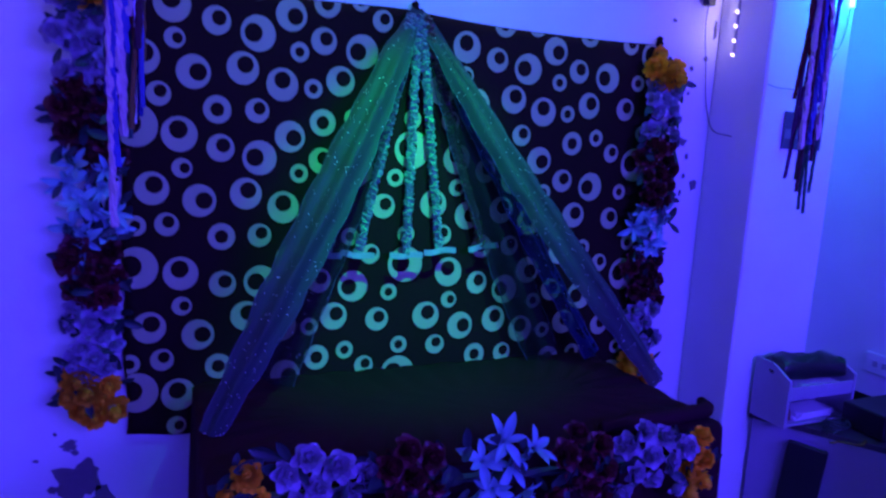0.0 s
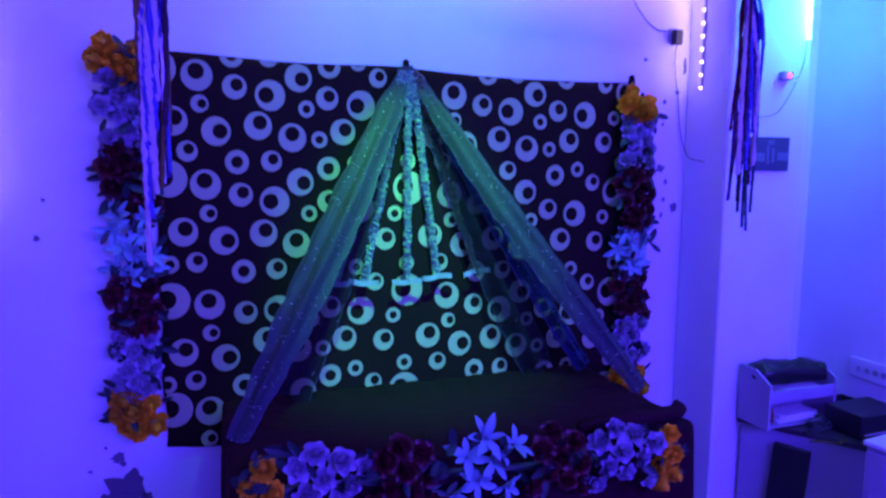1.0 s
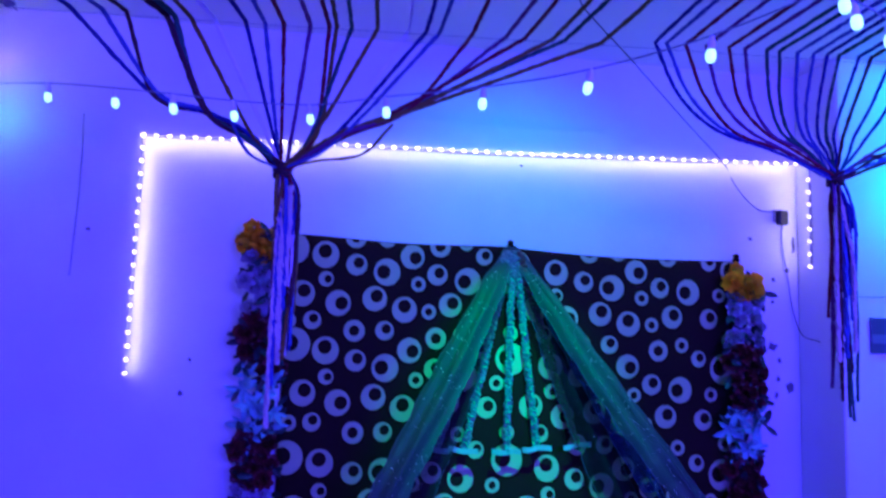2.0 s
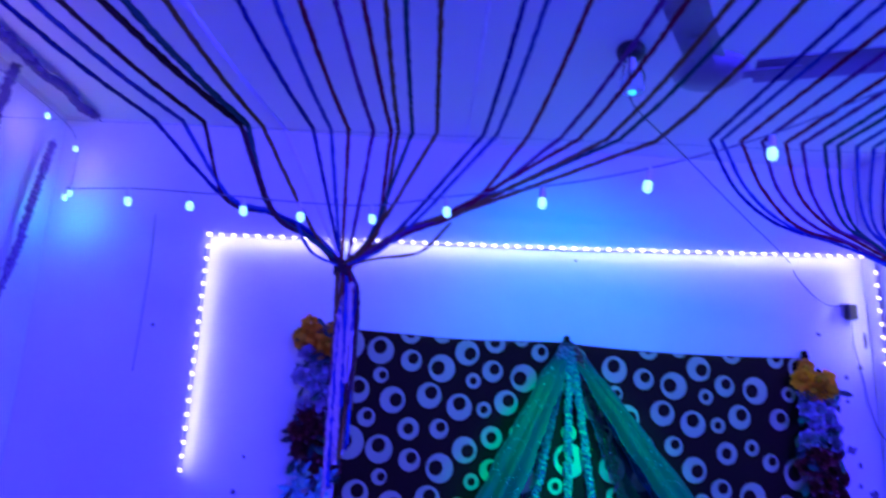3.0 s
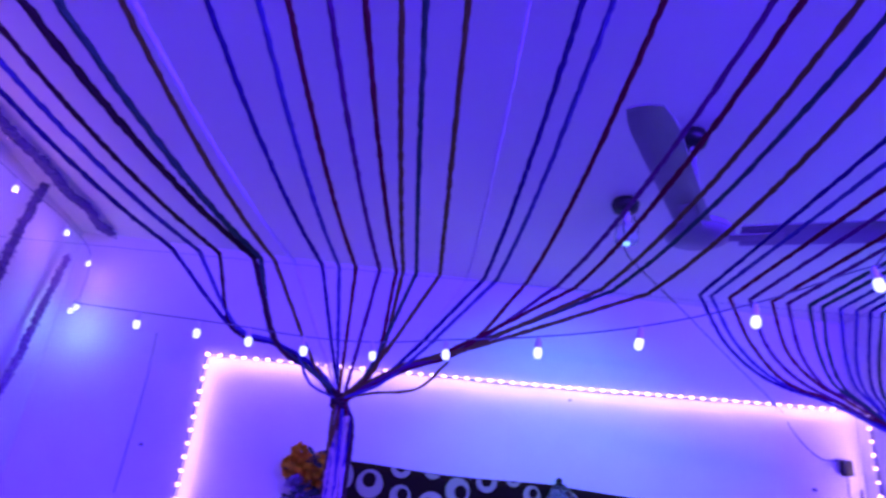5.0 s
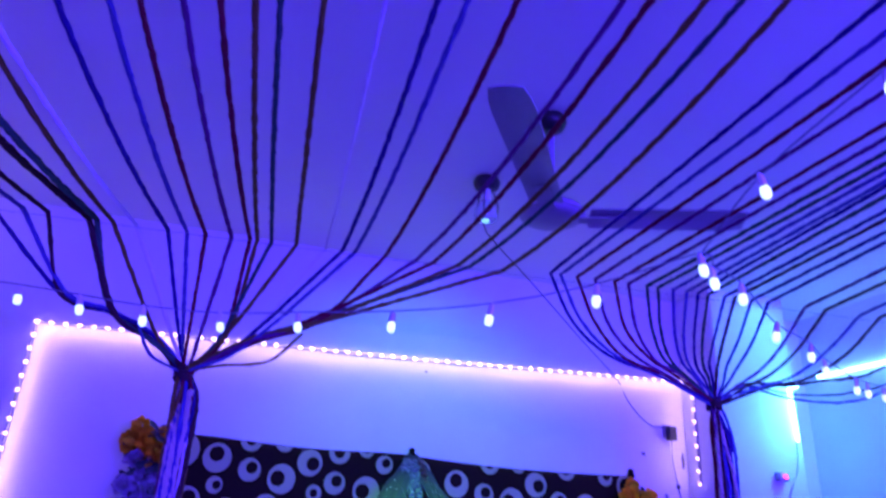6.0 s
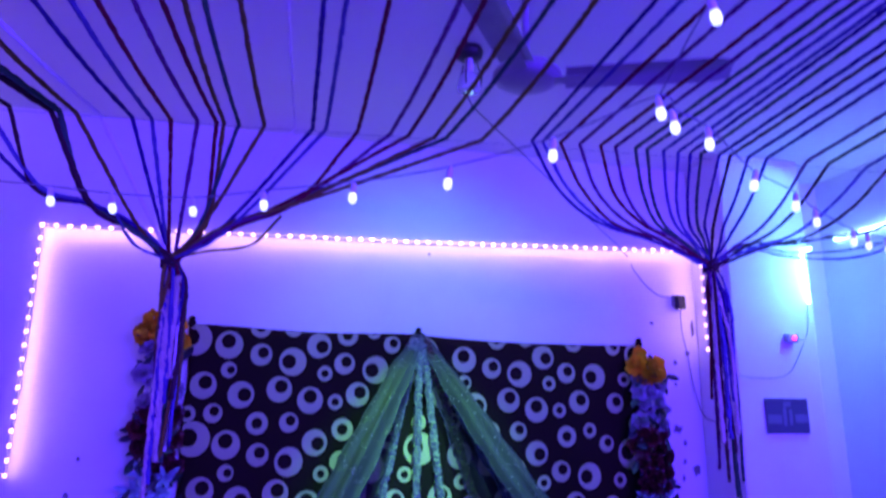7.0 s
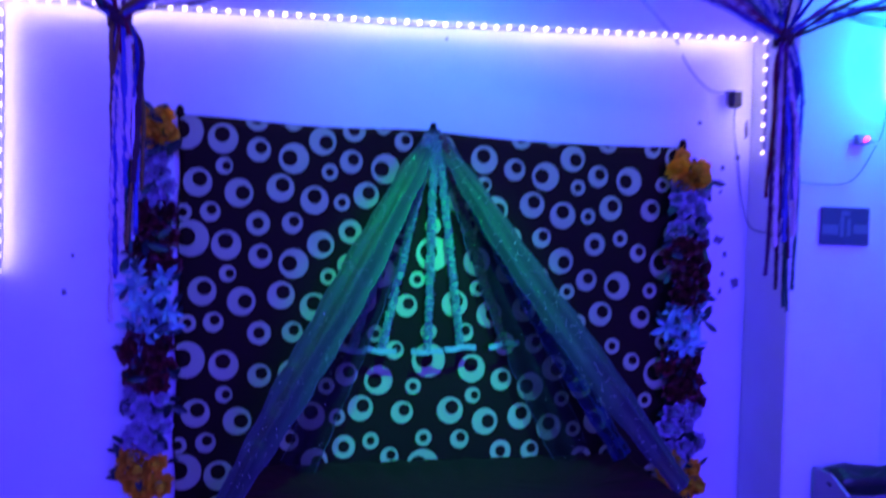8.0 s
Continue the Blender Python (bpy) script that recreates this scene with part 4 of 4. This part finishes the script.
# ---------------------------------------------------------------- tinsel garlands on the west wall, and a shadow's stand-in
def swag(points, r, seed, label, material):
    """A core with many short curled foil strands standing off it."""
    rng = random.Random(seed)
    path = smooth_path(points, 0.012)
    t = thing("tinsel_garland", points[0], label, "tinsel garland", "tinsel garlands")
    path = [q - Vector(points[0]) for q in path]
    part("core", tubed(path, r * 0.72, sides=8, rough=0.5, seed=seed), material, t)
    bm = bmesh.new()
    for q in path:
        for _ in range(5):
            a, u = rng.uniform(0, math.tau), rng.uniform(-1, 1)
            d = Vector((math.cos(a) * math.sqrt(1 - u * u), math.sin(a) * math.sqrt(1 - u * u), u))
            e = d.cross(Vector((rng.uniform(-1, 1), rng.uniform(-1, 1), 0.3))).normalized() * 0.004
            tip = q + d * r * rng.uniform(0.9, 1.5)
            mid = q + d * r * 0.8 + e * 1.5
            bm.faces.new([bm.verts.new(v) for v in (q - e, q + e, mid)])
            bm.faces.new([bm.verts.new(v) for v in (q + d * r * 0.5 - e, mid, tip)])
    part("foil_fringe", bm, material, t)


WX = ROOM_X0 + 0.035
swag([(-1.12, 0.2, 3.115), (-1.11, 0.7, 3.118), (-1.109, 1.181, 3.112), (-1.115, 1.447, 3.12), (-1.10, 1.70, 3.11), (-1.09, 1.925, 3.12), (-1.08, 2.15, 3.112), (-1.06, 2.30, 3.12), (-1.07, 2.45, 3.115), (-1.05, 2.58, 3.125)], 0.024, 1, "thick dark violet tinsel garland along the ceiling edge", TINSEL_DARK)
# this paler strand is modelled in place of a shadow on the wall
swag([(WX, 1.457, 3.09), (WX, 1.492, 2.857), (WX, 1.563, 2.589), (WX, 1.632, 2.328), (WX, 1.72, 2.05), (WX, 1.82, 1.925), (WX, 1.99, 1.885), (WX, 2.163, 1.987), (WX, 2.288, 2.177), (WX, 2.392, 2.427), (WX, 2.446, 2.667), (WX, 2.521, 2.965)], 0.019, 2, "pale violet tinsel strand in a deep swag, standing in for a garland's shadow", TINSEL_SHADOW)
swag([(WX + 0.02, 2.115, 3.12), (WX + 0.02, 2.05, 2.815), (WX + 0.02, 2.012, 2.503), (WX + 0.02, 1.92, 2.193), (WX + 0.02, 1.80, 2.03), (WX + 0.02, 1.70, 1.92), (WX + 0.02, 1.57, 1.85), (WX + 0.02, 1.42, 1.86), (WX + 0.02, 1.28, 1.98), (WX + 0.02, 1.1, 2.4), (WX + 0.02, 0.95, 3.07)], 0.022, 3, "dark violet tinsel garland hung in a deep swag", TINSEL_DARK)

# ---------------------------------------------------------------- desk corner beyond the pillar
def prism(outline, z0, z1):
    bm = bmesh.new()
    low, high = [bm.verts.new((x, y, z0)) for x, y in outline], [bm.verts.new((x, y, z1)) for x, y in outline]
    bm.faces.new(low[::-1])
    bm.faces.new(high)
    n = len(outline)
    for k in range(n):
        bm.faces.new((low[k], low[(k + 1) % n], high[(k + 1) % n], high[k]))
    return bm


desk = thing("corner_desk", (3.1, 1.9, 0), "lilac laminate corner desk with a dark top", "desk")
dv = Vector(desk.location)
top = [(2.75, 2.345), (3.06, 1.82), (3.20, 1.40), (3.43, 1.40), (3.43, 2.345)]
part("top", prism([(x - dv.x, y - dv.y) for x, y in top], 0.55, 0.575), DESK_TOP, desk, "dark laminate top")
part("front_panel", prism([(2.768 - dv.x, 2.335 - dv.y), (3.085 - dv.x, 1.82 - dv.y), (3.105 - dv.x, 1.82 - dv.y), (2.788 - dv.x, 2.335 - dv.y)], 0.0, 0.548), DESK_WOOD, desk)
part("end_panel", prism([(3.10 - dv.x, 1.80 - dv.y), (3.22 - dv.x, 1.42 - dv.y), (3.24 - dv.x, 1.42 - dv.y), (3.12 - dv.x, 1.80 - dv.y)], 0.0, 0.548), DESK_WOOD, desk)
org = thing("desk_organiser", (2.745, 2.150, 0.576), "lilac two-tier desk organiser holding papers", "organiser")
for x in (0.0, 0.40):
    bm = bmesh.new()
    prof = [(0.0, 0.0), (0.19, 0.0), (0.19, 0.27), (0.10, 0.27), (0.0, 0.215)]
    a, b = [bm.verts.new((x, y, z)) for y, z in prof], [bm.verts.new((x + 0.014, y, z)) for y, z in prof]
    bm.faces.new(a)
    bm.faces.new(b[::-1])
    for k in range(5):
        bm.faces.new((a[k], b[k], b[(k + 1) % 5], a[(k + 1) % 5]))
    bmesh.ops.recalc_face_normals(bm, faces=bm.faces)
    part("side_panel", bm, DESK_WOOD, org)
for z in (0.004, 0.125):
    part("shelf", boxed((0.014, 0.004, z), (0.40, 0.178, z + 0.012), 0.002), DESK_WOOD, org)
part("front_lip", boxed((0.014, 0.002, 0.1375), (0.40, 0.012, 0.185), 0.002), DESK_WOOD, org)
part("back_panel", boxed((0.014, 0.178, 0.016), (0.40, 0.188, 0.25), 0.002), DESK_WOOD, org)
for z, n, s in ((0.7132, 6, 1), (0.5922, 5, 2)):
    for k in range(n):
        ob = tagged(link("paper_sheet", boxed((-0.11, -0.055, 0), (0.11, 0.055, 0.006), 0.001), PAPER), "loose white paper sheets in the organiser", "paper", "paper sheets")
        ob.matrix_world = pose(2.94 + 0.01 * k, 2.235, z + 0.0062 * k, 0, 0, 4 * math.sin(k * 3 + s))
bag = bmesh.new()
box(bag, (-0.19, -0.055, 0), (0.19, 0.055, 0.10), 0.02)
bmesh.ops.subdivide_edges(bag, edges=bag.edges, cuts=4, use_grid_fill=True)
for v in bag.verts:
    n = noise.noise_vector(v.co * 17)
    fold = abs(noise.noise(v.co * 26 + Vector((3, 1, 0))))
    lift = v.co.z / 0.10
    v.co += Vector((n.x * 0.022, n.y * 0.016, (n.z * 0.030 - fold * 0.030) * lift))
ob = tagged(link("dark_pouch", bag, BLACK, smooth=True), "crumpled black cloth pouch on the organiser", "pouch")
ob.matrix_world = pose(2.945, 2.250, 0.765, 0, 0, -4)
bx = thing("black_box", (3.19, 2.02, 0.576), "flat black plastic set-top box on the desk", "box")
part("body", boxed((-0.14, -0.10, 0.004), (0.14, 0.10, 0.115), 0.008), BLACK, bx)
part("front_strip", boxed((-0.12, -0.103, 0.02), (0.12, -0.0985, 0.03), 0.001), GREY_PLASTIC, bx)
bag2 = bmesh.new()
box(bag2, (-0.08, -0.012, -0.38), (0.08, 0.012, 0.0), 0.009)
ob = tagged(link("hanging_bag", bag2, BLACK), "black cloth bag hanging at the desk front", "bag")
ob.matrix_world = pose(2.868, 2.117, 0.50, 0, 4, -58)
def cable_coil(at, r, turns, seed):
    rng = random.Random(seed)
    path, a = [], 0.0
    while a < turns * math.tau:
        q = r * (1 + 0.14 * math.sin(a * 0.37 + seed) + 0.05 * rng.uniform(-1, 1))
        path.append(Vector((math.cos(a) * q * 1.25, math.sin(a) * q, 0.004 + 0.010 * a / math.tau + 0.005 * math.sin(a * 1.7))))
        a += 0.35
    path += [path[-1] + Vector((-0.05, -0.03, -0.012)), path[-1] + Vector((-0.13, -0.035, -0.03))]
    ob = tagged(link("cable_coil", tubed(smooth_path(path, 0.02), 0.0032, sides=6), CABLE, smooth=True), "black cable lying in loose coils on the desk", "cable")
    ob.location = at


cable_coil((2.985, 2.085, 0.577), 0.042, 4, 2)
tagged(link("cable_plug", boxed((-0.016, -0.012, 0), (0.016, 0.012, 0.022), 0.004), BLACK), "small black plug lying on the desk", "plug").matrix_world = pose(2.88, 2.06, 0.577, 0, 0, 30)
JAR_BROWN = mat("brown_jar_glaze", (0.20, 0.07, 0.02), 0.35, grain=0.3, scale=40)
tagged(link("small_jar", lathe([(0.020, 0.0), (0.026, 0.006), (0.028, 0.035), (0.022, 0.052), (0.018, 0.056), (0.020, 0.066), (0.014, 0.068)], 18), JAR_BROWN, smooth=True), "small brown jar on the organiser's lower shelf", "jar").location = (2.80, 2.205, 0.593)
tagged(link("folded_strap", tubed(smooth_path([(2.82, 1.985, 0.581), (2.87, 1.965, 0.584), (2.93, 1.93, 0.580), (2.985, 1.95, 0.583)], 0.012), 0.007, sides=8, flat=0.45, rough=0.1), STREAM[4]), "short olive strap lying along the desk edge", "strap")
flat = thing("document_tray", (3.24, 2.235, 0.577), "flat dark plastic tray at the back of the desk", "tray")
part("base", boxed((-0.055, -0.09, 0.0), (0.17, 0.09, 0.006), 0.002), BLACK, flat)
for lo, hi in (((-0.055, -0.09, 0.0062), (-0.049, 0.09, 0.05)), ((0.164, -0.09, 0.0062), (0.17, 0.09, 0.05)), ((-0.0488, 0.084, 0.0062), (0.1638, 0.09, 0.05))):
    part("rim", boxed(lo, hi, 0.002), BLACK, flat)
stand = thing("white_cabinet", (2.93, 1.60, 0), "small white laminate cabinet standing beside the desk", "cabinet")
stand.rotation_euler = (0, 0, radians(7))
WHITE_TOP = mat("white_laminate", (0.74, 0.73, 0.75), 0.4, grain=0.1, scale=30, stain=0.12, stain_scale=5)
part("top", boxed((-0.12, -0.13, 0.682), (0.13, 0.13, 0.70), 0.003), WHITE_TOP, stand)
part("body", boxed((-0.108, -0.12, 0.03), (0.12, 0.12, 0.680), 0.003), DESK_WOOD, stand)
door = part("door", boxed((-0.121, -0.115, 0.05), (-0.1095, 0.115, 0.66), 0.002), DESK_WOOD, stand)
part("handle", tubed([Vector((-0.122, 0.08, 0.50)), Vector((-0.134, 0.08, 0.50)), Vector((-0.134, 0.08, 0.40)), Vector((-0.122, 0.08, 0.40))], 0.004, sides=8), GREY_PLASTIC, door, "grey bar handle")
part("plinth", boxed((-0.095, -0.11, 0.0), (0.11, 0.11, 0.0295), 0.001), DESK_TOP, stand, "dark plinth")


sw = thing("switch_board", (ROOM_X1 - 0.004, 2.2, 0.78), "white plastic switch board on the side wall", "switch board")
part("plate", boxed((-0.012, -0.11, -0.05), (0.003, 0.11, 0.05), 0.004), WHITE_PLASTIC, sw)
for k in range(4):
    part("switch", boxed((-0.017, -0.09 + 0.045 * k, -0.014), (-0.0125, -0.066 + 0.045 * k, 0.014), 0.001), GREY_PLASTIC, sw)
